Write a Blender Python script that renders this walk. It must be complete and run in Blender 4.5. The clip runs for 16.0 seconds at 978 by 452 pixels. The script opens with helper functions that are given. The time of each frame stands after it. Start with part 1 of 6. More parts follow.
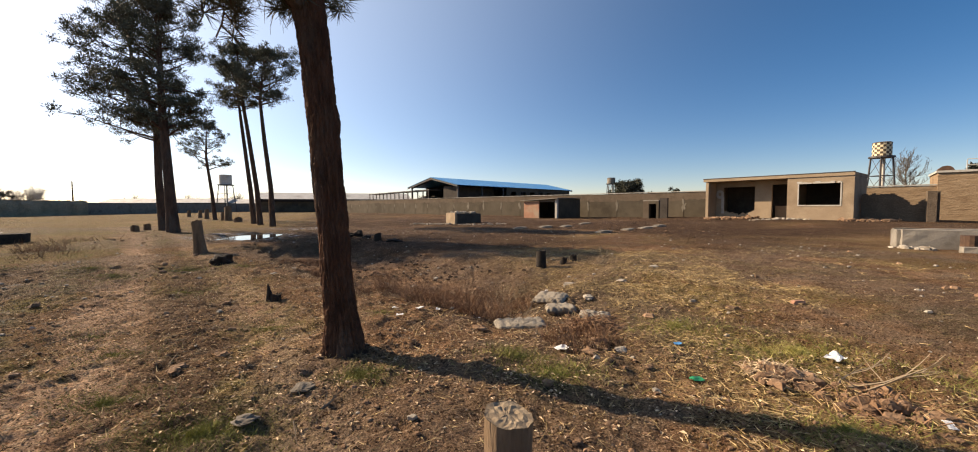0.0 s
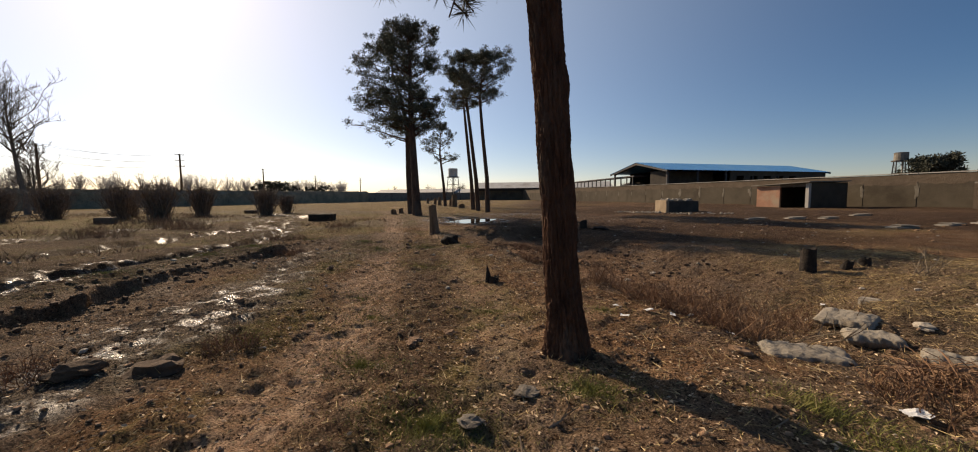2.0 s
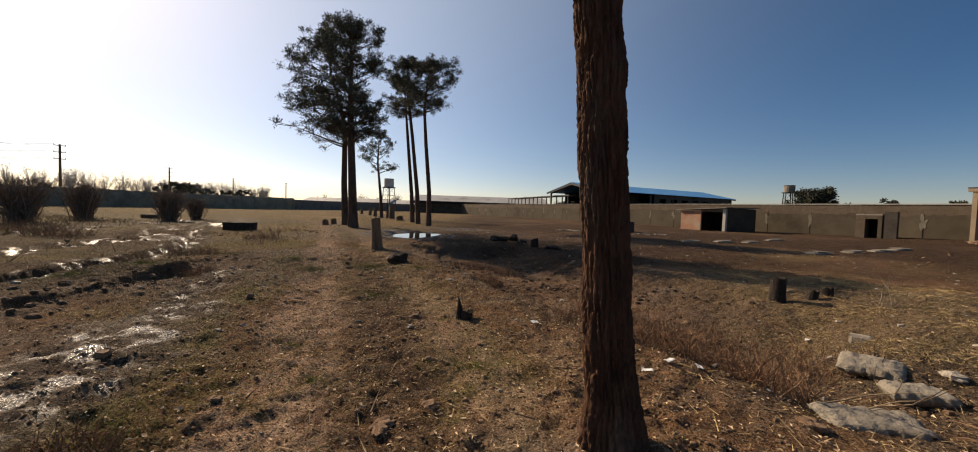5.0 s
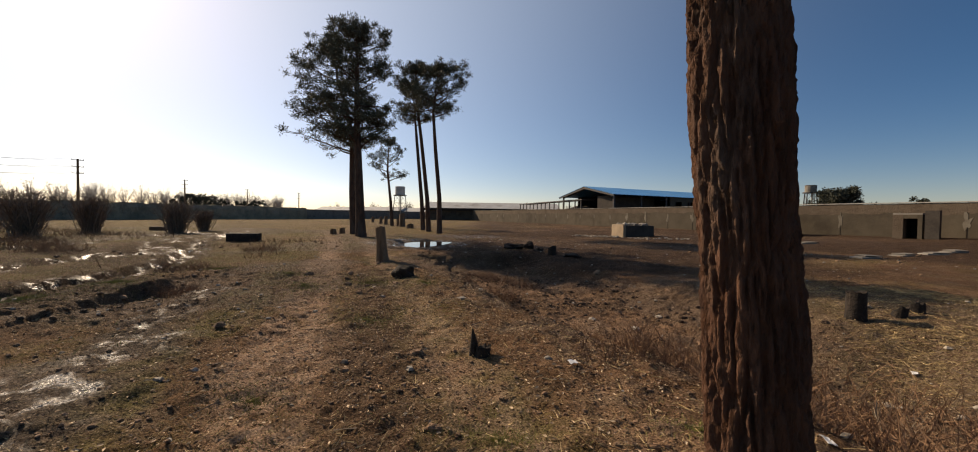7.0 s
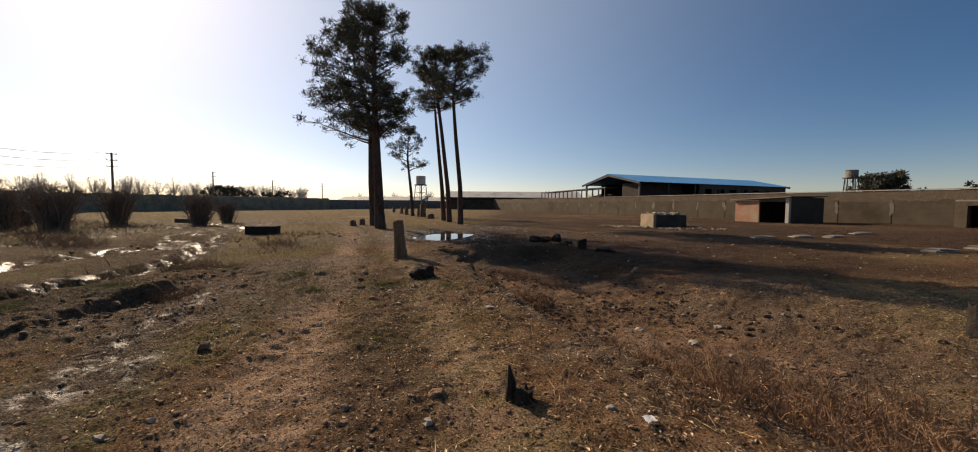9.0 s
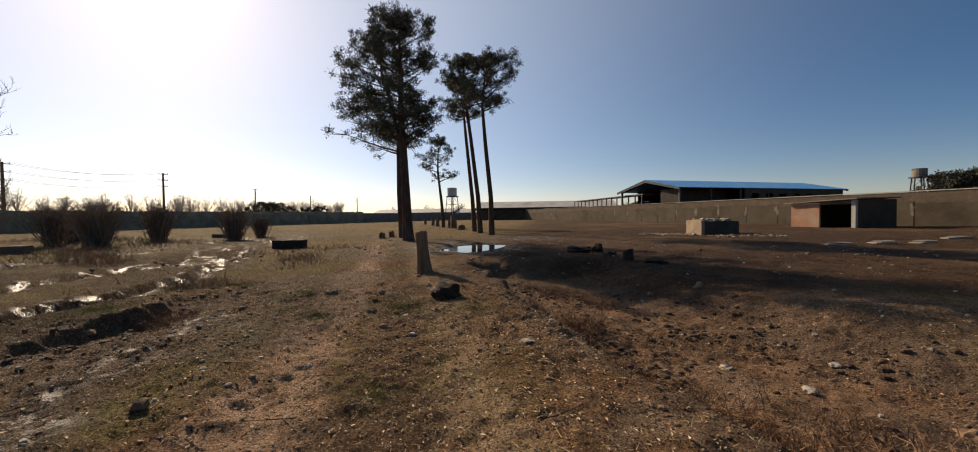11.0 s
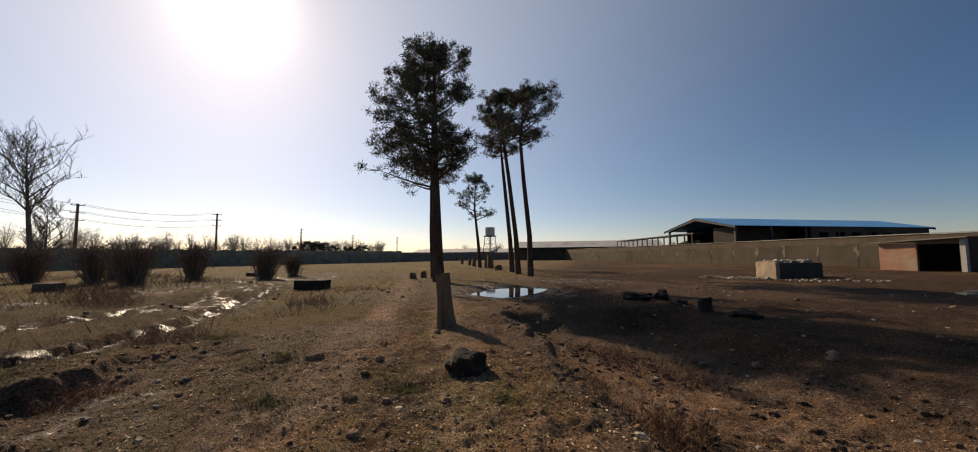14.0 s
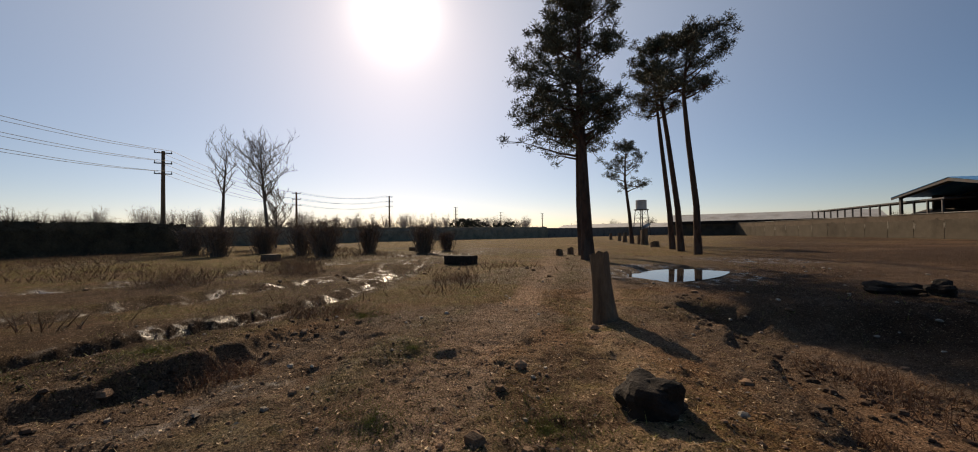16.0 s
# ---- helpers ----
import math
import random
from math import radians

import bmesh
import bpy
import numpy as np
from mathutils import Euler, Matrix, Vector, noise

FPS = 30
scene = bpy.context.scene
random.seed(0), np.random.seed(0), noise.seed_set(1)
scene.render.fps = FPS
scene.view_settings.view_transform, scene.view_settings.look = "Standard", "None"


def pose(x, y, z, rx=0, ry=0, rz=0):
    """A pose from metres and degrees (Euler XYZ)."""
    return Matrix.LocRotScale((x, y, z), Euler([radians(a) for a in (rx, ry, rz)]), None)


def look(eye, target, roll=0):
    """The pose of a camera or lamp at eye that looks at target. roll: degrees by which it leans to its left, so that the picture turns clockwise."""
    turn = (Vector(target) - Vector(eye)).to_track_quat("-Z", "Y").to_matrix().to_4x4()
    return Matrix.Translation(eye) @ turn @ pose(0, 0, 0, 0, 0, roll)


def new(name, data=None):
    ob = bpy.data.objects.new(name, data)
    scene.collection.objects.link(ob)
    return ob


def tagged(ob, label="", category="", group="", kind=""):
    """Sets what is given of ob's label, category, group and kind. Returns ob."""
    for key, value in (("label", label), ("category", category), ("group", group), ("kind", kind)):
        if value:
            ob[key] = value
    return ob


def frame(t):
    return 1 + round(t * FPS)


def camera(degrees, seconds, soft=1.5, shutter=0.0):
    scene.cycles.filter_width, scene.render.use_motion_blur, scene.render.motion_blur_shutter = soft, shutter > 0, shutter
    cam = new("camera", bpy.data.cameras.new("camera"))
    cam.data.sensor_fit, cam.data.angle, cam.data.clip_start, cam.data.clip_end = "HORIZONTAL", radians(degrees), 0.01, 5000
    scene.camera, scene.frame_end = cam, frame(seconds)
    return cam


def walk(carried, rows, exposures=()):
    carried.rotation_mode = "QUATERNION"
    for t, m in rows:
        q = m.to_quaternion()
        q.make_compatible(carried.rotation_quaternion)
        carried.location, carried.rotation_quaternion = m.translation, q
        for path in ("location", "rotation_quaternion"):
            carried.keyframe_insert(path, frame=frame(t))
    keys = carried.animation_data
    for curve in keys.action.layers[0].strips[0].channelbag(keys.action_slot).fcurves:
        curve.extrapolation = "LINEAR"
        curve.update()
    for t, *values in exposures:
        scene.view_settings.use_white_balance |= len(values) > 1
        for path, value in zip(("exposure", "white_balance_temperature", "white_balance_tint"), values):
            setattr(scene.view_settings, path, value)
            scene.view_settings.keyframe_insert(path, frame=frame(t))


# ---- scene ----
cam = camera(102.8, 16.0, 1.0)
PATH = [
    (0, (0.183, -0.230, 1.480), (0.075, 1.764, 1.380), -0.2),
    (0.5, (-0.014, -0.063, 1.459), (-0.364, 1.905, 1.397), -0.9),
    (1, (-0.103, 0.073, 1.439), (-0.745, 1.965, 1.350), -2.0),
    (1.5, (-0.166, 0.287, 1.408), (-1.040, 2.086, 1.357), -2.2),
    (2, (-0.325, 0.407, 1.393), (-1.376, 2.102, 1.239), -0.5),
    (2.5, (-0.571, 0.497, 1.420), (-1.617, 2.195, 1.272), -0.6),
    (3, (-0.689, 0.559, 1.425), (-1.712, 2.272, 1.296), 0.7),
    (3.5, (-0.806, 0.727, 1.409), (-1.912, 2.391, 1.310), -0.2),
    (4, (-0.934, 0.880, 1.404), (-1.939, 2.600, 1.222), 1.5),
    (4.5, (-1.195, 0.999, 1.421), (-2.026, 2.816, 1.327), 1.4),
    (5, (-1.363, 1.102, 1.438), (-2.122, 2.951, 1.357), 1.8),
    (7.5, (-1.957, 2.330, 1.434), (-2.811, 4.138, 1.393), 0.0),
    (8, (-2.039, 2.500, 1.494), (-2.947, 4.281, 1.444), -0.2),
    (8.5, (-2.233, 2.694, 1.537), (-3.100, 4.496, 1.534), 0.1),
    (9, (-2.432, 2.941, 1.529), (-3.338, 4.720, 1.420), 0.4),
    (11.5, (-3.197, 4.336, 1.420), (-4.255, 6.032, 1.376), -1.0),
    (12, (-3.324, 4.588, 1.408), (-4.266, 6.352, 1.371), -0.5),
    (12.5, (-3.474, 4.850, 1.433), (-4.369, 6.638, 1.381), -2.1),
    (13, (-3.684, 5.210, 1.408), (-4.693, 6.936, 1.355), -1.8),
    (13.5, (-3.887, 5.580, 1.420), (-5.084, 7.182, 1.407), -1.1),
    (14, (-4.156, 5.799, 1.408), (-5.361, 7.388, 1.561), -0.5),
    (14.5, (-4.439, 6.036, 1.413), (-5.830, 7.468, 1.532), -1.5),
    (15, (-4.612, 6.280, 1.495), (-6.155, 7.552, 1.521), -1.4),
    (15.5, (-5.026, 6.502, 1.462), (-6.656, 7.662, 1.484), -1.4),
    (16, (-5.365, 6.837, 1.390), (-7.065, 7.889, 1.427), -0.8),
]
walk(cam, [(t, look(eye, target, roll)) for t, eye, target, roll in PATH],
     exposures=[(0.0, 0.82, 7850, 15), (0.5, 0.62, 7850, 15), (1.5, 0.15, 7850, 15), (3.5, 0.10, 7850, 15), (9.0, 0.10, 7850, 15), (13.0, -0.04, 7850, 15), (16.0, -0.20, 7850, 15)])

# ---------------------------------------------------------------- sky and sun
SUN_AZ, SUN_EL = -71.3, 29.3
world = bpy.data.worlds.new("sky")
scene.world = world
world.use_nodes = True
wn = world.node_tree
sky = wn.nodes.new("ShaderNodeTexSky")
sky.sky_type = "NISHITA"
sky.sun_disc = False
sky.sun_elevation = radians(SUN_EL)
sky.sun_rotation = radians(SUN_AZ)
sky.altitude = 1100
sky.air_density, sky.dust_density, sky.ozone_density = 0.85, 0.8, 1.9
rich = wn.nodes.new("ShaderNodeHueSaturation")
rich.inputs["Saturation"].default_value = 1.38
wn.links.new(sky.outputs[0], rich.inputs["Color"])
tint = wn.nodes.new("ShaderNodeMix")
tint.data_type, tint.blend_type = "RGBA", "MULTIPLY"
tint.inputs[0].default_value = 1.0
tint.inputs[7].default_value = (1.04, 0.965, 1.01, 1.0)
wn.links.new(rich.outputs[0], tint.inputs[6])
wn.nodes["Background"].inputs[1].default_value = 0.075
sun_to = Vector((math.sin(radians(SUN_AZ)) * math.cos(radians(SUN_EL)),
                 math.cos(radians(SUN_AZ)) * math.cos(radians(SUN_EL)), math.sin(radians(SUN_EL))))


def haze(above, power, strength, colour):
    """Bright dust in the air, strongest round the sun, laid over the sky."""
    facing = wn.nodes.new("ShaderNodeVectorMath")
    facing.operation = "DOT_PRODUCT"
    facing.inputs[1].default_value = sun_to
    wn.links.new(wn.nodes.new("ShaderNodeTexCoord").outputs["Generated"], facing.inputs[0])
    half = wn.nodes.new("ShaderNodeMath")
    half.operation = "MULTIPLY_ADD"
    half.inputs[1].default_value, half.inputs[2].default_value = 0.5, 0.5
    wn.links.new(facing.outputs["Value"], half.inputs[0])
    fall = wn.nodes.new("ShaderNodeMath")
    fall.operation = "POWER"
    fall.inputs[1].default_value = power
    wn.links.new(half.outputs[0], fall.inputs[0])
    lit = wn.nodes.new("ShaderNodeVectorMath")
    lit.operation = "SCALE"
    lit.inputs[0].default_value = [c * strength for c in colour]
    wn.links.new(fall.outputs[0], lit.inputs["Scale"])
    both = wn.nodes.new("ShaderNodeVectorMath")
    both.operation = "ADD"
    wn.links.new(above, both.inputs[0])
    wn.links.new(lit.outputs[0], both.inputs[1])
    return both.outputs[0]


hazy = haze(haze(tint.outputs[2], 5.0, 6.6, (0.85, 0.96, 1.01)), 620.0, 12.0, (1.0, 0.97, 0.94))
wn.links.new(hazy, wn.nodes["Background"].inputs[0])
sun = new("sun", bpy.data.lights.new("sun", "SUN"))
sun.data.energy, sun.data.angle, sun.data.color = 5.0, radians(0.55), (1.0, 0.88, 0.71)
sun.matrix_world = look(sun_to * 50, (0, 0, 0))


# ---------------------------------------------------------------- materials
def mix_colour(t, fac, a, b):
    n = t.nodes.new("ShaderNodeMix")
    n.data_type = "RGBA"
    for sock, v in ((n.inputs[0], fac), (n.inputs[6], a), (n.inputs[7], b)):
        if hasattr(v, "links"):
            t.links.new(v, sock)
        elif isinstance(v, tuple):
            sock.default_value = (*v, 1.0)
        else:
            sock.default_value = v
    return n.outputs[2]


def noise_mask(t, coord, scale, lo, hi, detail=6.0, stretch=None):
    """A noise between 0 and 1, with the step from lo to hi."""
    if stretch:
        m = t.nodes.new("ShaderNodeMapping")
        m.inputs["Scale"].default_value = stretch
        t.links.new(coord, m.inputs[0])
        coord = m.outputs[0]
    n = t.nodes.new("ShaderNodeTexNoise")
    n.inputs["Scale"].default_value, n.inputs["Detail"].default_value = scale, detail
    n.inputs["Roughness"].default_value = 0.6
    t.links.new(coord, n.inputs["Vector"])
    r = t.nodes.new("ShaderNodeMapRange")
    r.inputs[1].default_value, r.inputs[2].default_value = lo, hi
    t.links.new(n.outputs["Fac"], r.inputs[0])
    return r.outputs[0]


def bump(t, height, strength, distance, under=None):
    b = t.nodes.new("ShaderNodeBump")
    b.inputs["Strength"].default_value, b.inputs["Distance"].default_value = strength, distance
    t.links.new(height, b.inputs["Height"])
    if under:
        t.links.new(under, b.inputs["Normal"])
    return b.outputs[0]


def surface(name, a, b, c=None, scale=4.0, fine=40.0, rough=0.9, metal=0.0, relief=0.4, depth=0.02, stretch=None, island=0.0, each=0.0):
    """A matt surface: two colours by coarse noise, a third by stains, fine grain and relief."""
    m = bpy.data.materials.new(name)
    m.use_nodes = True
    t = m.node_tree
    p = t.nodes["Principled BSDF"]
    co = t.nodes.new("ShaderNodeTexCoord").outputs["Object"]
    col = mix_colour(t, noise_mask(t, co, scale, 0.35, 0.65, stretch=stretch), a, b)
    if c:
        col = mix_colour(t, noise_mask(t, co, scale * 0.37, 0.52, 0.68, stretch=stretch), col, c)
    grain = noise_mask(t, co, fine, 0.25, 0.75, 8.0, stretch)
    v = t.nodes.new("ShaderNodeHueSaturation")
    r = t.nodes.new("ShaderNodeMapRange")
    r.inputs[3].default_value, r.inputs[4].default_value = 0.75, 1.22
    t.links.new(grain, r.inputs[0])
    t.links.new(r.outputs[0], v.inputs["Value"])
    t.links.new(col, v.inputs["Color"])
    col = v.outputs[0]
    if island or each:
        src = t.nodes.new("ShaderNodeNewGeometry").outputs["Random Per Island"] if island else t.nodes.new("ShaderNodeObjectInfo").outputs["Random"]
        k = island or each
        v2 = t.nodes.new("ShaderNodeHueSaturation")
        r2 = t.nodes.new("ShaderNodeMapRange")
        r2.inputs[3].default_value, r2.inputs[4].default_value = 1 - k, 1 + k
        t.links.new(src, r2.inputs[0])
        t.links.new(r2.outputs[0], v2.inputs["Value"])
        t.links.new(col, v2.inputs["Color"])
        col = v2.outputs[0]
    t.links.new(col, p.inputs["Base Color"])
    p.inputs["Roughness"].default_value, p.inputs["Metallic"].default_value = rough, metal
    p.inputs["Specular IOR Level"].default_value = 0.25
    if relief:
        n = bump(t, noise_mask(t, co, scale * 2, 0.2, 0.8, 6.0, stretch), relief, depth * 2)
        t.links.new(bump(t, grain, relief, depth, n), p.inputs["Normal"])
    return m


BARK = surface("pine_bark", (0.055, 0.034, 0.024), (0.13, 0.075, 0.05), (0.10, 0.085, 0.07), 6, 45, 0.95, relief=0.9, depth=0.02, stretch=(1, 1, 0.25))
WOOD_CUT = surface("cut_wood", (0.224, 0.168, 0.112), (0.288, 0.224, 0.152), (0.128, 0.088, 0.056), 14, 70, 0.85, relief=0.5, depth=0.006)
WOOD_OLD = surface("weathered_wood", (0.16, 0.105, 0.062), (0.225, 0.155, 0.098), (0.085, 0.055, 0.034), 5, 50, 0.9, relief=0.7, depth=0.01, stretch=(1, 1, 0.2))
WOOD_DARK = surface("charred_wood", (0.02, 0.016, 0.013), (0.045, 0.033, 0.025), None, 7, 50, 0.9, relief=0.8, depth=0.015)
# Needle green is greyed and lightened, with haze put into it.
NEEDLES = surface("pine_needles", (0.070, 0.077, 0.055), (0.120, 0.127, 0.086), (0.135, 0.124, 0.090), 0.8, 8, 0.7, relief=0, island=0.35)
TWIG = surface("dry_twig", (0.09, 0.065, 0.048), (0.16, 0.12, 0.085), None, 5, 30, 0.9, relief=0, island=0.3)
BARE = surface("bare_branches", (0.120, 0.100, 0.080), (0.200, 0.170, 0.138), None, 1, 10, 0.95, relief=0)
STRAW = surface("straw", (0.37, 0.255, 0.115), (0.50, 0.375, 0.195), (0.25, 0.165, 0.075), 3, 30, 0.8, relief=0, island=0.4)
WEED = surface("dry_weeds", (0.20, 0.110, 0.062), (0.29, 0.175, 0.10), (0.12, 0.066, 0.040), 2, 20, 0.9, relief=0, island=0.4)
GRASS = surface("green_grass", (0.150, 0.160, 0.036), (0.262, 0.245, 0.066), (0.420, 0.350, 0.126), 3, 30, 0.7, relief=0, island=0.35)
LEAF = surface("dry_leaf", (0.46, 0.32, 0.19), (0.62, 0.48, 0.32), (0.26, 0.15, 0.08), 6, 50, 0.8, relief=0, island=0.45)
STONE = surface("pale_stone", (0.30, 0.26, 0.21), (0.42, 0.37, 0.30), (0.2, 0.16, 0.12), 6, 60, 0.9, relief=0.6, depth=0.006, island=0.35)
CLOD = surface("soil_clod", (0.19, 0.112, 0.066), (0.27, 0.172, 0.108), (0.13, 0.078, 0.047), 5, 50, 0.95, relief=0.7, depth=0.01, island=0.35)
DARK_CLOD = surface("dark_soil_clod", (0.075, 0.047, 0.030), (0.125, 0.080, 0.052), (0.05, 0.032, 0.021), 5, 50, 0.95, relief=0.7, depth=0.01, island=0.4)
CONCRETE = surface("old_concrete", (0.190, 0.167, 0.138), (0.242, 0.219, 0.184), (0.127, 0.109, 0.086), 2, 40, 0.92, relief=0.5, depth=0.01, each=0.15)
PLASTER = surface("dirty_plaster", (0.083, 0.066, 0.046), (0.108, 0.088, 0.062), (0.062, 0.048, 0.033), 0.8, 25, 0.95, relief=0.5, depth=0.015, each=0.12)
MUD_WALL = surface("brown_brick_wall", (0.108, 0.080, 0.056), (0.142, 0.107, 0.076), (0.085, 0.061, 0.043), 0.9, 12, 0.95, relief=0.7, depth=0.03)
HOUSE_PLASTER = surface("tan_plaster", (0.271, 0.201, 0.135), (0.336, 0.258, 0.176), (0.205, 0.148, 0.098), 0.8, 25, 0.95, relief=0.5, depth=0.015)
GREY_STONE = surface("grey_stone", (0.13, 0.11, 0.09), (0.19, 0.165, 0.135), (0.10, 0.08, 0.06), 8, 60, 0.9, relief=0.6, depth=0.006)
LIME = surface("lime_streak", (0.390, 0.367, 0.323), (0.465, 0.435, 0.383), (0.300, 0.262, 0.217), 3, 30, 0.95, relief=0.4, depth=0.01)
RED_BRICK = surface("red_brick", (0.33, 0.17, 0.11), (0.42, 0.23, 0.15), (0.36, 0.27, 0.19), 1.4, 14, 0.95, relief=0.6, depth=0.02)
# Dark brown; on insides behind openings the shade is put into this colour.
BROWN_AND_SHADE = surface("brown_and_shade", (0.05, 0.042, 0.035), (0.08, 0.066, 0.054), None, 1, 10, 0.95, relief=0.3)
ROOF_BLUE = surface("blue_metal_roof", (0.06, 0.25, 0.52), (0.085, 0.31, 0.60), (0.12, 0.32, 0.55), 0.5, 8, 0.42, metal=0.0, relief=0.0)
STEEL = surface("dark_steel", (0.06, 0.06, 0.065), (0.10, 0.095, 0.09), (0.11, 0.07, 0.05), 2, 20, 0.6, metal=0.4, relief=0.1)
ROOF_GREY = surface("grey_sheet_roof", (0.42, 0.41, 0.38), (0.52, 0.50, 0.46), (0.32, 0.29, 0.25), 0.6, 6, 0.6, relief=0.1)
# The pale grey is distance haze put into the branch colour.
HAZED_BARE = surface("hazed_bare_trees", (0.40, 0.36, 0.32), (0.50, 0.46, 0.41), None, 0.3, 3, 0.95, relief=0)
# Far hedge: haze is put into the colour as a paler tone.
HEDGE_HAZED = surface("hazed_hedge", (0.174, 0.157, 0.112), (0.295, 0.251, 0.174), (0.348, 0.278, 0.192), 0.7, 6, 0.95, relief=0.8, depth=0.1, island=0.35)
# Near hedge: its backlit darkness is put into the colour.
HEDGE_NEAR = surface("backlit_hedge", (0.035, 0.034, 0.022), (0.075, 0.066, 0.042), (0.10, 0.08, 0.05), 0.7, 6, 0.95, relief=0.8, depth=0.1, island=0.35)
# Brown-grey stems, lightened to put some haze into their colour.
SHRUB = surface("bare_shrub", (0.180, 0.132, 0.096), (0.252, 0.192, 0.144), None, 1, 10, 0.95, relief=0, island=0.3)
TANK_PALE = surface("cream_paint", (0.62, 0.52, 0.33), (0.70, 0.60, 0.40), None, 2, 12, 0.6, relief=0)
TANK_DARK = surface("dark_brown_paint", (0.07, 0.05, 0.035), (0.10, 0.07, 0.05), None, 2, 12, 0.6, relief=0)
FARWOOD = surface("far_dark_foliage", (0.05, 0.055, 0.04), (0.08, 0.08, 0.055), None, 0.3, 3, 0.95, relief=0, island=0.3)
SACK = surface("white_plaster_sack", (0.246, 0.212, 0.166), (0.307, 0.269, 0.215), (0.147, 0.114, 0.079), 5, 50, 0.85, relief=0.6, depth=0.012)
GREEN_PLASTIC = surface("green_plastic", (0.01, 0.16, 0.07), (0.015, 0.24, 0.10), None, 20, 60, 0.35, relief=0.2, depth=0.004)
WHITE_PLASTIC = surface("white_plastic", (0.70, 0.69, 0.66), (0.8, 0.79, 0.76), None, 20, 60, 0.45, relief=0.3, depth=0.004)
YELLOW_PLASTIC = surface("yellow_plastic", (0.62, 0.50, 0.05), (0.7, 0.58, 0.08), None, 20, 60, 0.4, relief=0.2, depth=0.004)
FAINT_LIME = surface("faint_lime", (0.15, 0.128, 0.098), (0.21, 0.185, 0.145), (0.10, 0.082, 0.06), 3, 30, 0.95, relief=0.4, depth=0.01)
TAN_BRICK = surface("tan_brick", (0.25, 0.168, 0.100), (0.33, 0.235, 0.145), (0.19, 0.118, 0.068), 1.2, 9, 0.95, relief=0.7, depth=0.03, stretch=(1, 1, 3.5))
RUST = surface("rusty_steel", (0.075, 0.045, 0.032), (0.12, 0.068, 0.044), (0.05, 0.034, 0.026), 4, 40, 0.85, metal=0.2, relief=0.3, depth=0.006)


def ground_material():
    """Bare soil with straw, grass and wet mud, laid by the attribute 'cover' (grass, mud, straw) and by noise."""
    m = bpy.data.materials.new("field_soil")
    m.use_nodes = True
    t = m.node_tree
    p = t.nodes["Principled BSDF"]
    co = t.nodes.new("ShaderNodeTexCoord").outputs["Object"]
    at = t.nodes.new("ShaderNodeAttribute")
    at.attribute_name = "cover"
    sp = t.nodes.new("ShaderNodeSeparateColor")
    t.links.new(at.outputs["Color"], sp.inputs[0])
    grass, mud, straw = sp.outputs[0], sp.outputs[1], sp.outputs[2]
    wear = t.nodes.new("ShaderNodeAttribute")
    wear.attribute_name = "wear"
    ws = t.nodes.new("ShaderNodeSeparateColor")
    t.links.new(wear.outputs["Color"], ws.inputs[0])
    track, turf, crumbly = ws.outputs[0], ws.outputs[1], ws.outputs[2]

    def times(a, b):
        n = t.nodes.new("ShaderNodeMath")
        n.operation = "MULTIPLY"
        n.use_clamp = True
        for sock, v in zip(n.inputs, (a, b)):
            if hasattr(v, "links"):
                t.links.new(v, sock)
            else:
                sock.default_value = v
        return n.outputs[0]
    col = mix_colour(t, noise_mask(t, co, 0.75, 0.42, 0.58), (0.240, 0.130, 0.072), (0.330, 0.200, 0.120))
    col = mix_colour(t, noise_mask(t, co, 1.9, 0.48, 0.64), col, (0.150, 0.083, 0.047))
    col = mix_colour(t, noise_mask(t, co, 0.16, 0.45, 0.62), col, (0.19, 0.105, 0.056))
    col = mix_colour(t, noise_mask(t, co, 1.2, 0.52, 0.68), col, (0.235, 0.165, 0.115))
    col = mix_colour(t, times(straw, noise_mask(t, co, 14, 0.44, 0.60, stretch=(1, 2.2, 1))), col, (0.34, 0.245, 0.105))
    col = mix_colour(t, times(turf, noise_mask(t, co, 2.3, 0.36, 0.56)), col, mix_colour(t, noise_mask(t, co, 13, 0.42, 0.58), (0.118, 0.096, 0.034), (0.235, 0.185, 0.077)))
    col = mix_colour(t, times(grass, noise_mask(t, co, 11, 0.38, 0.6)), col, (0.155, 0.135, 0.040))
    col = mix_colour(t, times(track, noise_mask(t, co, 3.1, 0.30, 0.52)), col, mix_colour(t, noise_mask(t, co, 8, 0.4, 0.6), (0.40, 0.245, 0.155), (0.52, 0.355, 0.240)))
    col = mix_colour(t, times(crumbly, noise_mask(t, co, 2.6, 0.34, 0.54)), col, mix_colour(t, noise_mask(t, co, 9, 0.4, 0.6), (0.095, 0.056, 0.034), (0.185, 0.118, 0.074)))
    col = mix_colour(t, times(mud, 0.9), col, mix_colour(t, noise_mask(t, co, 7, 0.4, 0.6), (0.100, 0.077, 0.060), (0.205, 0.158, 0.120)))
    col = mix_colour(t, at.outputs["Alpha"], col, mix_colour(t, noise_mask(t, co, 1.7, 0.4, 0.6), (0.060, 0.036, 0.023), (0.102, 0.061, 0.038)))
    col = mix_colour(t, times(noise_mask(t, co, 34, 0.61, 0.65, 3), 0.8), col, (0.46, 0.33, 0.22))
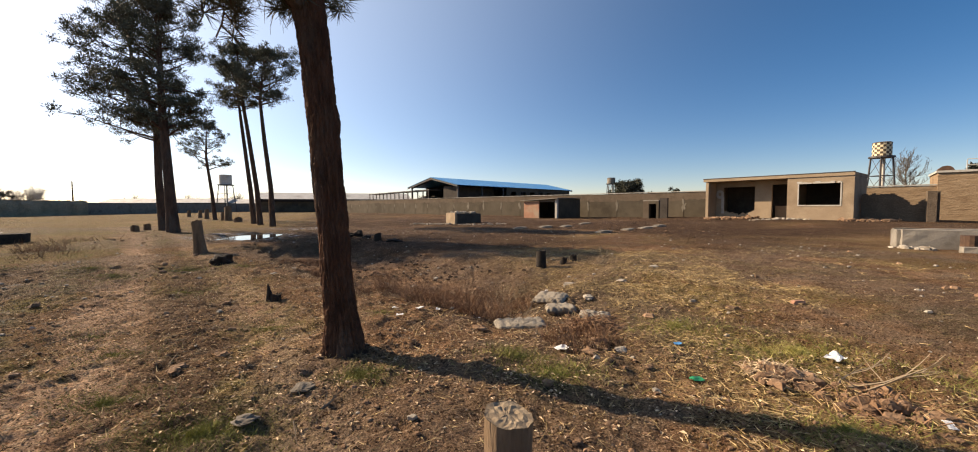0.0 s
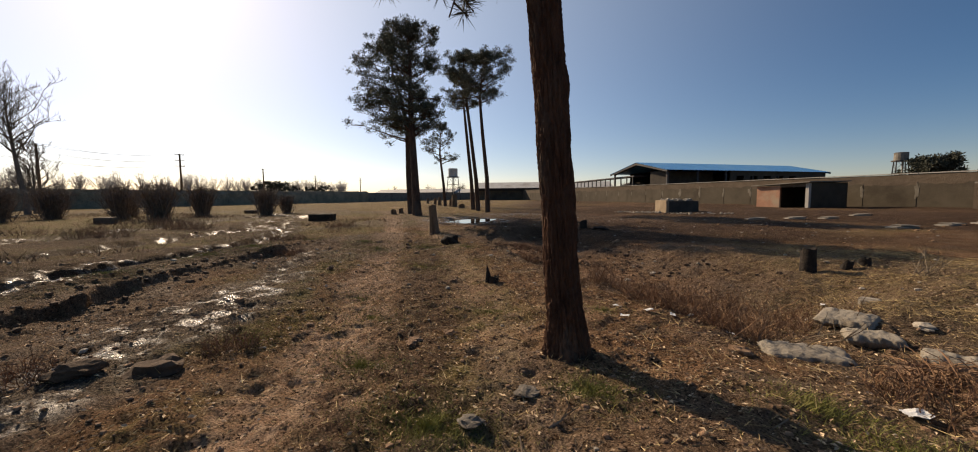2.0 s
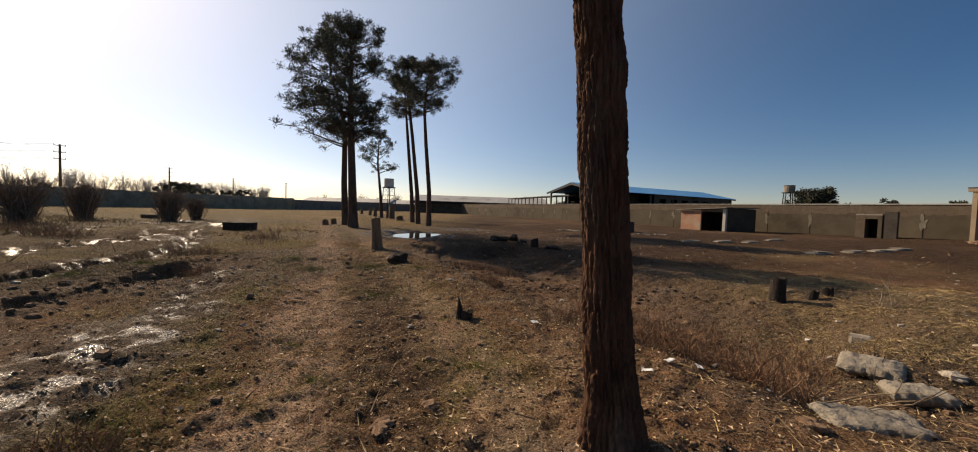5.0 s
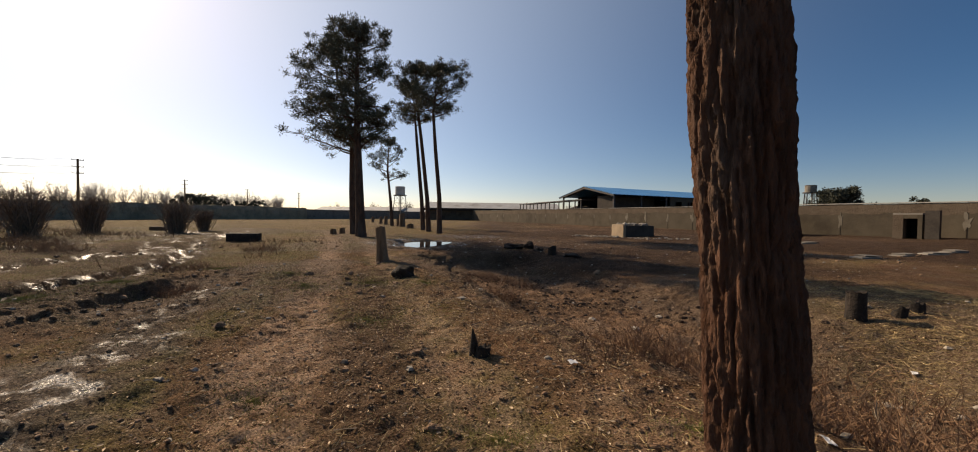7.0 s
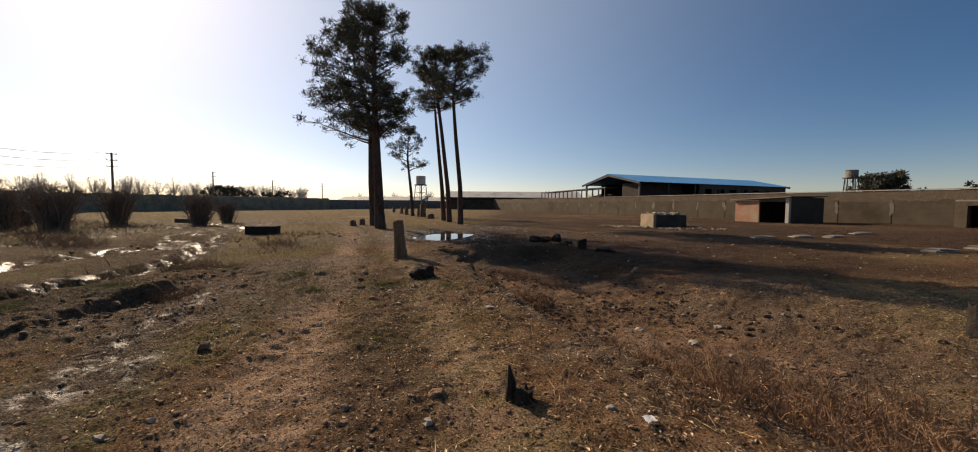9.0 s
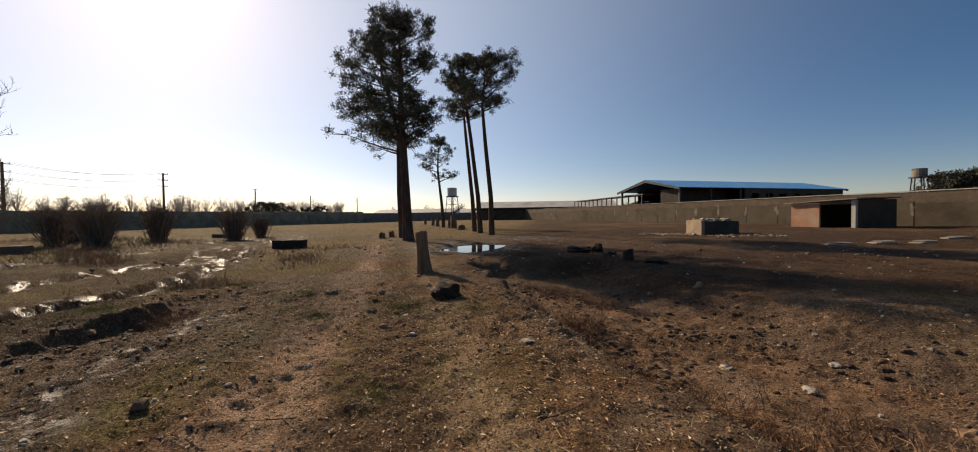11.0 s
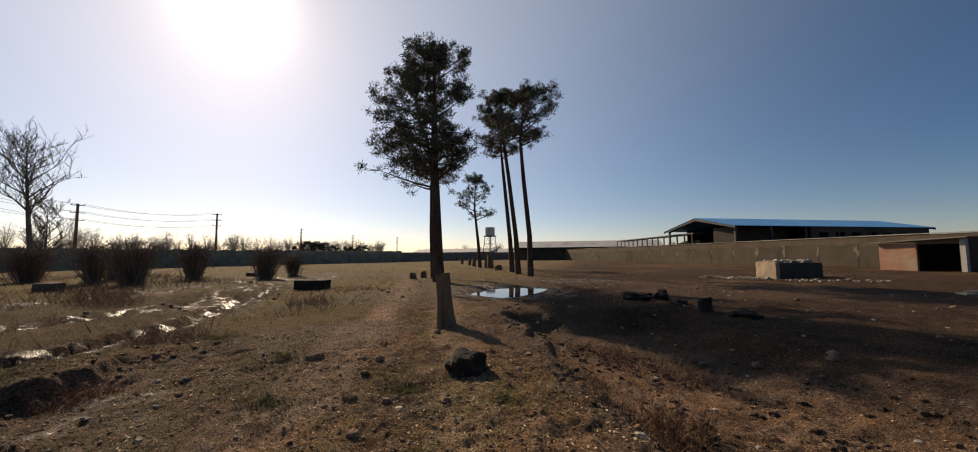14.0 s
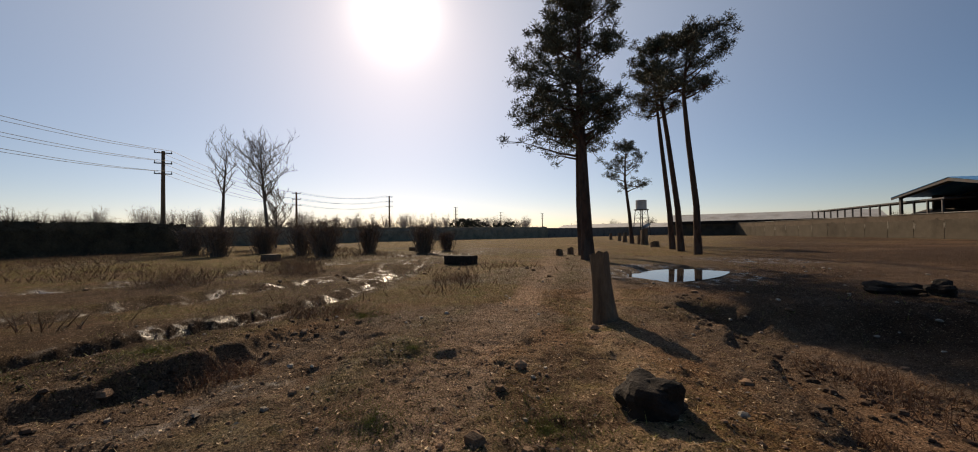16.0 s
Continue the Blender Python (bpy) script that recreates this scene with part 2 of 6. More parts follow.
    col = mix_colour(t, noise_mask(t, co, 27, 0.41, 0.36, 3), col, (0.060, 0.033, 0.019))
    speck = noise_mask(t, co, 60, 0.30, 0.70, 8)
    v = t.nodes.new("ShaderNodeHueSaturation")
    r = t.nodes.new("ShaderNodeMapRange")
    r.inputs[3].default_value, r.inputs[4].default_value = 0.25, 1.85
    t.links.new(speck, r.inputs[0])
    t.links.new(r.outputs[0], v.inputs["Value"])
    t.links.new(col, v.inputs["Color"])
    t.links.new(v.outputs[0], p.inputs["Base Color"])
    wet = times(times(times(mud, mud), mud), noise_mask(t, co, 3.2, 0.50, 0.60))
    rr = t.nodes.new("ShaderNodeMapRange")
    rr.inputs[3].default_value, rr.inputs[4].default_value = 0.95, 0.25
    t.links.new(wet, rr.inputs[0])
    t.links.new(rr.outputs[0], p.inputs["Roughness"])
    sl = t.nodes.new("ShaderNodeMapRange")
    sl.inputs[3].default_value, sl.inputs[4].default_value = 0.06, 0.5
    t.links.new(wet, sl.inputs[0])
    t.links.new(sl.outputs[0], p.inputs["Specular IOR Level"])
    n = bump(t, noise_mask(t, co, 3.0, 0.2, 0.8), 0.8, 0.14)
    n = bump(t, noise_mask(t, co, 16, 0.2, 0.8), 0.9, 0.055, n)
    vo = t.nodes.new("ShaderNodeTexVoronoi")
    vo.inputs["Scale"].default_value = 26
    t.links.new(co, vo.inputs["Vector"])
    inv = t.nodes.new("ShaderNodeMapRange")
    inv.inputs[1].default_value, inv.inputs[2].default_value, inv.inputs[3].default_value, inv.inputs[4].default_value = 0.0, 0.8, 1.0, 0.0
    t.links.new(vo.outputs["Distance"], inv.inputs[0])
    n = bump(t, times(inv.outputs[0], noise_mask(t, co, 5, 0.4, 0.6)), 0.9, 0.035, n)
    t.links.new(bump(t, speck, 1.0, 0.03, n), p.inputs["Normal"])
    return m


def water_material():
    m = bpy.data.materials.new("standing_water")
    m.use_nodes = True
    t = m.node_tree
    p = t.nodes["Principled BSDF"]
    co = t.nodes.new("ShaderNodeTexCoord").outputs["Object"]
    p.inputs["Base Color"].default_value = (0.07, 0.055, 0.042, 1)
    p.inputs["Roughness"].default_value = 0.04
    p.inputs["IOR"].default_value = 1.33
    t.links.new(bump(t, noise_mask(t, co, 2.0, 0.2, 0.8), 0.05, 0.01), p.inputs["Normal"])
    return m


SOIL, WATER = ground_material(), water_material()


# ---------------------------------------------------------------- mesh helpers
class Build:
    """Gathers vertices and faces for one mesh."""

    def __init__(self):
        self.v, self.f = [], []

    def box(self, x0, x1, y0, y1, z0, z1, m=None):
        n = len(self.v)
        pts = [Vector((x, y, z)) for z in (z0, z1) for y in (y0, y1) for x in (x0, x1)]
        self.v += [tuple(m @ p) if m else tuple(p) for p in pts]
        self.f += [tuple(n + i for i in q) for q in ((0, 2, 3, 1), (4, 5, 7, 6), (0, 1, 5, 4), (2, 6, 7, 3), (0, 4, 6, 2), (1, 3, 7, 5))]
        return self

    def tube(self, pts, radii, n=6, cap=True):
        pts = [Vector(p) for p in pts]
        base, up = len(self.v), Vector((0.13, 0.2, 0.97))
        for k, p in enumerate(pts):
            d = (pts[min(k + 1, len(pts) - 1)] - pts[max(k - 1, 0)]).normalized()
            a = d.cross(up if abs(d.dot(up)) < 0.9 else Vector((1, 0, 0))).normalized()
            b = d.cross(a)
            for i in range(n):
                w = 2 * math.pi * i / n
                self.v.append(tuple(p + radii[k] * (math.cos(w) * a + math.sin(w) * b)))
        for k in range(len(pts) - 1):
            for i in range(n):
                j = (i + 1) % n
                self.f.append((base + k * n + i, base + k * n + j, base + (k + 1) * n + j, base + (k + 1) * n + i))
        if cap:
            self.f.append(tuple(base + (len(pts) - 1) * n + i for i in range(n)))
            self.f.append(tuple(base + i for i in reversed(range(n))))
        return self

    def blade(self, p, q, w):
        """A thin three-sided sliver from p to q."""
        p, q = Vector(p), Vector(q)
        d = q - p
        a = d.cross(Vector((random.uniform(-1, 1), random.uniform(-1, 1), random.uniform(-1, 1))))
        if a.length < 1e-6:
            return self
        a = a.normalized() * w
        b = d.cross(a).normalized() * w * 0.6
        n = len(self.v)
        self.v += [tuple(p + a), tuple(p - a), tuple(p + b), tuple(q)]
        self.f += [(n, n + 1, n + 3), (n + 1, n + 2, n + 3), (n + 2, n, n + 3)]
        return self

    def lump(self, c, sx, sy, sz, rings=4, n=7, rough=0.25, turn=0.0):
        """An uneven rounded lump."""
        base, seed = len(self.v), random.uniform(0, 99)
        ct, st = math.cos(turn), math.sin(turn)
        for k in range(rings + 1):
            th = math.pi * k / rings
            for i in range(n):
                ph = 2 * math.pi * i / n
                d = Vector((math.sin(th) * math.cos(ph), math.sin(th) * math.sin(ph), math.cos(th)))
                r = 1 + rough * 1.6 * noise.noise(d * 1.5 + Vector((seed, 0, 0)))
                x, y, z = d.x * r * sx, d.y * r * sy, d.z * r * sz
                self.v.append((c[0] + ct * x - st * y, c[1] + st * x + ct * y, c[2] + z))
        for k in range(rings):
            for i in range(n):
                j = (i + 1) % n
                self.f.append((base + k * n + i, base + (k + 1) * n + i, base + (k + 1) * n + j, base + k * n + j))
        return self

    def mesh(self, name, mat, smooth=False):
        me = bpy.data.meshes.new(name)
        me.from_pydata(self.v, [], self.f)
        me.materials.append(mat)
        if smooth:
            me.shade_smooth()
        me.validate()
        return me


def part(name, b, mat, parent=None, label="", smooth=False):
    ob = new(name, b.mesh(name, mat, smooth) if isinstance(b, Build) else b)
    ob.parent = parent
    if label:
        ob["label"] = label
    return ob


def thing(name, at, label, category, group="", kind="", turn=0.0):
    """An empty at the base of a thing made of parts."""
    ob = new(name)
    ob.empty_display_size = 0.2
    ob.matrix_basis = pose(*at, 0, 0, turn)
    return tagged(ob, label, category, group, kind)


def single(name, b, mat, label, category="", group="", kind="", smooth=False):
    return tagged(part(name, b, mat, None, "", smooth), label, category, group, kind)


# ---------------------------------------------------------------- lie of the land
def lattice(seed):
    return np.random.RandomState(seed).rand(256, 256)


LATTICES = [lattice(k) for k in range(6)]


def value_noise(x, y, k):
    t = LATTICES[k % 6]
    xi, yi = np.floor(x).astype(int), np.floor(y).astype(int)
    fx, fy = x - xi, y - yi
    fx, fy = fx * fx * (3 - 2 * fx), fy * fy * (3 - 2 * fy)
    a, b, c, d = (t[(xi + i) % 256, (yi + j) % 256] for i, j in ((0, 0), (1, 0), (0, 1), (1, 1)))
    return (a * (1 - fx) + b * fx) * (1 - fy) + (c * (1 - fx) + d * fx) * fy - 0.5


def fbm(x, y, size, octaves=4):
    s = 0
    for k in range(octaves):
        s = s + value_noise(x / size * 2 ** k + 17.3 * k, y / size * 2 ** k + 5.1 * k, k) * 0.55 ** k
    return s


def along(x, y, line):
    """Signed distance to a line of points (left of its run is positive) and how far along it, from 0 to 1."""
    best, side, run = np.full(np.shape(x), 1e9), np.zeros(np.shape(x)), np.zeros(np.shape(x))
    for k, ((ax, ay), (bx, by)) in enumerate(zip(line, line[1:])):
        dx, dy = bx - ax, by - ay
        u = np.clip(((x - ax) * dx + (y - ay) * dy) / (dx * dx + dy * dy), 0, 1)
        d = np.hypot(x - ax - u * dx, y - ay - u * dy)
        near = d < best
        best = np.where(near, d, best)
        side = np.where(near, np.sign(dx * (y - ay) - dy * (x - ax)), side)
        run = np.where(near, (k + u) / (len(line) - 1), run)
    return best * side, run


def step(a, b, x):
    u = np.clip((x - a) / (b - a), 0, 1)
    return u * u * (3 - 2 * u)


def dome(x, y, cx, cy, r):
    return np.exp(-((x - cx) ** 2 + (y - cy) ** 2) / (r * r))


DITCH = [(0.5, 5.4), (-1.0, 6.4), (-2.2, 7.2), (-3.6, 8.3), (-5.3, 9.9), (-7.4, 12.0), (-8.8, 13.4), (-10.0, 14.6)]
BANK = [(-5.0, -3.0), (-7.3, 1.2), (-8.3, 2.3), (-9.3, 4.1), (-9.9, 5.2), (-10.6, 6.2), (-11.2, 6.9), (-12.2, 7.6)]
MUD = [(-3.2, -3.0), (-4.7, 0.9), (-5.7, 2.1), (-6.9, 4.0), (-8.0, 4.95), (-9.2, 6.2), (-10.3, 7.2)]
RUT_A = [(-7.9, -3.0), (-9.3, 0.0), (-10.7, 2.4), (-11.7, 4.2), (-12.8, 5.4), (-13.6, 6.6), (-15.1, 8.6), (-18.2, 10.9), (-22.4, 13.4), (-30.0, 20.0)]
RUT_B = [(-14.0, -1.0), (-16.5, 4.5), (-17.9, 6.9), (-19.4, 9.4), (-23.6, 12.2), (-28.9, 18.5), (-36.0, 27.0)]
RUT_C = [(-21.0, 2.0), (-24.5, 8.0), (-28.5, 13.0), (-34.0, 20.0)]
TRACK = [(-0.4, -3.0), (-1.8, 0.2), (-3.0, 2.1), (-3.9, 3.2), (-5.5, 5.0), (-6.7, 6.3), (-9.3, 9.0), (-13.8, 13.6), (-20.0, 19.5), (-40.0, 40.0)]
RIDGE = [(-3.6, -1.5), (-4.6, 1.5), (-4.9, 2.6), (-5.9, 3.6), (-7.5, 5.5), (-9.6, 7.8), (-13.0, 11.0), (-22.0, 18.0)]
CLODS = [(-1.0, -0.5), (-1.9, 1.7), (-2.6, 2.7), (-3.3, 3.8), (-4.7, 5.5), (-6.5, 7.5), (-8.5, 9.8)]
VERGE = [(-0.9, 1.2), (-1.8, 2.6), (-2.9, 4.5), (-4.6, 6.3), (-6.2, 8.0), (-7.8, 9.6), (-11.0, 13.0)]
PUDDLES = [(-13.0, 18.4, 2.3, 1.05, 100.0), (-14.0, 26.2, 2.2, 0.55, -12.0)]


def land(x, y):
    """The ground's height."""
    x, y = np.asarray(x, float), np.asarray(y, float)
    z = -0.02 + 0.45 * dome(x, y, 26, 35, 13) + 0.12 * dome(x, y, -17, 19, 6) + 0.06 * dome(x, y, -9.4, 11.4, 1.5) - 0.20 * dome(x, y, 0.6, 5.7, 1.2)
    far = np.hypot(x, y)
    z = z + 0.10 * fbm(x, y, 5.0) * (1 - step(60, 160, far)) + 0.06 * fbm(x + 40, y, 1.2, 3) + 0.05 * fbm(x, y + 90, 0.33, 3) * (1 - step(14, 26, far)) + 0.022 * fbm(x + 7, y, 0.11, 2) * (1 - step(10, 15, far))
    loose = 0.35 + 0.65 * step(-0.08, 0.18, fbm(x + 21, y, 1.3, 3))
    near = 1 - step(11, 17, np.hypot(x + 4, y - 5.5))
    z = z + near * loose * (0.058 * np.maximum(fbm(x, y + 3, 0.24, 3) - 0.06, 0) - 0.06 * np.maximum(fbm(x + 5, y, 0.17, 2) - 0.10, 0) + 0.030 * fbm(x, y, 0.075, 2))
    d, u = along(x, y, TRACK)
    z = z - 0.035 * np.exp(-(d / 0.42) ** 2) - 0.03 * np.exp(-((d + 1.55) / 0.40) ** 2)
    d, u = along(x, y, DITCH)
    ends = step(0.0, 0.12, u) * (1 - step(0.9, 1.0, u))
    wob = 0.28 * fbm(x, y, 0.9, 3)
    hollow = np.where(d > 0, 1 - step(0.16, 0.45, d + wob), 1 - step(2.2, 5.0, -d + wob))
    z = z - 0.48 * hollow * ends + 0.05 * np.exp(-((d - 1.5) / 0.5) ** 2) * ends
    z = z - 0.10 * step(0.0, 3.0, -d) * (1 - step(6, 14, -d)) * ends
    d, u = along(x, y, BANK)
    ends = (1 - step(0.9, 1.0, u))
    wob = 0.3 * fbm(x + 9, y, 0.9, 3)
    deep = 0.05 + 0.17 * dome(x, y, -8.4, 1.9, 1.3) + 0.27 * dome(x, y, -11.1, 5.9, 1.2) + 0.10 * dome(x, y, -7.4, -0.5, 1.5)
    z = z - deep * ends * np.where(d > 0, 1 - step(0.0, 0.16, d + wob), 1 - step(0.7, 2.8, -d)) + 0.09 * np.exp(-((d - 0.6) / 0.6) ** 2) * ends
    for line, w, deep in ((RUT_A, 0.46, 0.265), (RUT_B, 0.55, 0.24), (RUT_C, 0.7, 0.24)):
        d, u = along(x, y, line)
        wob = 0.36 * fbm(x, y + 30, 1.6, 3)
        z = z - deep * (1 - step(0.15, w, np.abs(d) + wob))
    for cx, cy, a, b, turn in PUDDLES:
        c, s = math.cos(radians(turn)), math.sin(radians(turn))
        ex, ey = ((x - cx) * c + (y - cy) * s) / a, (-(x - cx) * s + (y - cy) * c) / b
        z = z - 0.16 * (1 - step(0.75, 1.35, np.hypot(ex, ey) + 0.5 * fbm(x, y, 0.9, 3)))
    return z


def h(x, y):
    return float(land(np.array([x]), np.array([y]))[0])


def cover(x, y):
    """How much grass, wet mud and straw covers the ground."""
    d, u = along(x, y, MUD)
    mud = (1 - step(0.25, 0.8, np.abs(d) + 0.7 * fbm(x, y, 1.3))) * (1 - step(0.95, 1.0, u))
    for line, w in ((RUT_A, 0.8), (RUT_B, 0.9), (RUT_C, 1.0)):
        d, u = along(x, y, line)
        mud = np.maximum(mud, 1 - step(w * 0.5, w, np.abs(d) + 0.8 * fbm(x, y, 1.3)))
    d, u = along(x, y, DITCH)
    mud = np.maximum(mud, 0.5 * (1 - step(0.32, 0.62, np.abs(d - 0.35) + 0.5 * fbm(x, y, 0.7))))
    mud = np.maximum(mud, 0.5 * step(0.10, 0.2, fbm(x, y, 5.0) + 0.32 * dome(x, y, -2, 24, 11) + 0.30 * dome(x, y, -22, 24, 9)))
    for cx, cy, a, b, turn in PUDDLES:
        mud = np.maximum(mud, 1 - step(a, a + 1.2, np.hypot(x - cx, y - cy)))
    grass = step(0.10, 0.26, fbm(x + 60, y + 20, 2.4)) * 0.5
    left, _ = along(x, y, BANK)
    grass = np.maximum(grass, 0.75 * step(0.0, 0.6, left) * step(-0.1, 0.15, fbm(x, y, 2.0)) * (1 - step(30, 50, np.abs(left))))
    for cx, cy, r in ((-1.13, 3.05, 0.40), (-1.85, 2.15, 0.7), (-2.86, 4.46, 0.6), (-7.4, 8.9, 1.2), (0.55, 3.2, 0.6), (2.9, 3.9, 0.9), (-5.2, 6.9, 0.8), (-4.2, 3.2, 0.8)):
        grass = np.maximum(grass, 0.9 * dome(x, y, cx, cy, r))
    straw = 0.08 + 0.92 * step(-0.1, 0.15, fbm(x, y + 50, 3.0)) * step(0.0, 2.5, x - 0.4 + 0.25 * (y - 3)) * (1 - step(14, 26, np.hypot(x - 4, y - 5)))
    straw = straw * (1 - silt(x, y))
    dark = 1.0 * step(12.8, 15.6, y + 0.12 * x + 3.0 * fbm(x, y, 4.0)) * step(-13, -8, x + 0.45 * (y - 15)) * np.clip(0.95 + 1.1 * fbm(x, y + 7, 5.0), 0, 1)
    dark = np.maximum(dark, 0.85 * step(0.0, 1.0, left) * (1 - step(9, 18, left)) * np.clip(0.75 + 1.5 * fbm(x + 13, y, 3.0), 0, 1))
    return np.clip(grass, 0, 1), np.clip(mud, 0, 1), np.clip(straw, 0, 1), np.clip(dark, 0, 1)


def silt(x, y):
    """The bare washed floor of the hollow beyond the ditch."""
    d, u = along(x, y, DITCH)
    return step(0.0, 0.4, -d) * (1 - step(3.0, 4.6, -d + 0.8 * fbm(x, y, 1.5))) * step(0.12, 0.25, u)


def wear(x, y):
    """How far the ground is a bare wheel track, olive turf or crumbled dark soil."""
    d, _ = along(x, y, TRACK)
    wob = 0.35 * fbm(x, y + 70, 0.9, 3)
    track = np.maximum(1 - step(0.22, 0.58, np.abs(d) + wob), 0.6 * (1 - step(0.15, 0.5, np.abs(d + 1.6) + wob)))
    d, _ = along(x, y, DITCH)
    track = np.maximum(track, 0.28 * step(0.1, 0.5, -d) * (1 - step(1.8, 3.0, -d + wob)) * step(7.0, 9.0, y))
    turf = np.zeros(np.shape(x))
    for line, w in ((RIDGE, 0.5), (VERGE, 0.55)):
        d, _ = along(x, y, line)
        turf = np.maximum(turf, 1 - step(w * 0.4, w, np.abs(d) + wob))
    left, _ = along(x, y, BANK)
    turf = np.maximum(turf, 0.9 * step(0.1, 0.7, left + wob))
    turf = np.maximum(turf, 0.8 * step(9, 15, -x - 0.1 * y) * step(6, 9, y))
    d, _ = along(x, y, CLODS)
    crumbly = 1 - step(0.2, 0.55, np.abs(d) + wob)
    crumbly = np.maximum(crumbly, 0.85 * np.maximum(dome(x, y, -12.2, 8.4, 1.5), dome(x, y, -10.0, 5.6, 1.9)))
    d, _ = along(x, y, DITCH)
    # Dark crumbled soil along the ditch; the foot's shade is in the colour too.
    crumbly = np.maximum(crumbly, 0.8 * (1 - step(0.35, 0.75, np.abs(d - 0.1) + wob)))
    crumbly = np.maximum(crumbly, 0.75 * (1 - step(1.4, 3.0, -d + 3 * wob)) * step(0, 0.3, -d) * (1 - step(7.5, 9.0, y)))
    crumbly = np.maximum(crumbly, 0.85 * step(-0.14, 0.16, fbm(x + 4, y, 0.8)) * silt(x, y))
    return np.clip(track, 0, 1), np.clip(turf, 0, 1), np.clip(crumbly, 0, 1)


def spread(lo, hi, fine, reach):
    """Grid lines: even between lo and hi, then ever wider out to the horizon."""
    mid = np.arange(lo, hi, fine)
    out, d = [], fine
    while sum(out) < reach:
        d *= 1.09
        out.append(d)
    side = np.cumsum(out)
    return np.r_[lo - side[::-1], mid, mid[-1] + side]


def build_ground():
    xs, ys = spread(-12.0, 4.0, 0.034, 2600), spread(0.7, 12.5, 0.034, 2600)
    gx, gy = np.meshgrid(xs, ys)
    z = land(gx, gy)
    n, m = len(xs), len(ys)
    verts = np.stack([gx.ravel(), gy.ravel(), z.ravel()], 1)
    i = (np.arange(m - 1)[:, None] * n + np.arange(n - 1)[None]).ravel()
    faces = np.stack([i, i + 1, i + n + 1, i + n], 1)
    me = bpy.data.meshes.new("ground")
    me.vertices.add(len(verts))
    me.vertices.foreach_set("co", verts.ravel())
    me.loops.add(faces.size)
    me.loops.foreach_set("vertex_index", faces.ravel().astype(np.int32))
    me.polygons.add(len(faces))
    me.polygons.foreach_set("loop_start", (np.arange(len(faces)) * 4).astype(np.int32))
    me.update(calc_edges=True)
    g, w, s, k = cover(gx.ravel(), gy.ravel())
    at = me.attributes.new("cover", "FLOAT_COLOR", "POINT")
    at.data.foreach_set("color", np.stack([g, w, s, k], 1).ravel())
    at = me.attributes.new("wear", "FLOAT_COLOR", "POINT")
    at.data.foreach_set("color", np.stack([*wear(gx.ravel(), gy.ravel()), np.ones(gx.size)], 1).ravel())
    me.materials.append(SOIL)
    me.shade_smooth()
    return tagged(new("ground", me), "dry brown field soil with straw, thin grass and ruts", "ground", "", "structure")


ground = build_ground()
single("water", Build().box(-40, -8.0, -3, 9, -0.9, -0.268).box(-40, -15.0, 9, 30, -0.9, -0.268), WATER, "shallow rainwater standing in the wheel ruts", "water", "", "structure")
for cx, cy, a, b, turn in PUDDLES:
    pb = Build()
    ring = [(1.35 * a * math.cos(w), 1.35 * b * math.sin(w)) for w in np.linspace(0, 2 * math.pi, 28, endpoint=False)]
    pb.v = [(x, y, 0.0) for x, y in ring]
    pb.f = [tuple(range(28))]
    ob = single("puddle", pb, WATER, "shallow puddle of still rainwater on the soil", "puddle", "puddles", "structure")
    ob.matrix_basis = pose(cx, cy, h(cx, cy) + 0.07, 0, 0, turn)


# ---------------------------------------------------------------- boundary wall, 3 m high
WALL_A, WALL_D = Vector((16.8, 47.7)), Vector((-0.751, 0.660))
wall_turn = math.degrees(math.atan2(WALL_D.y, WALL_D.x))


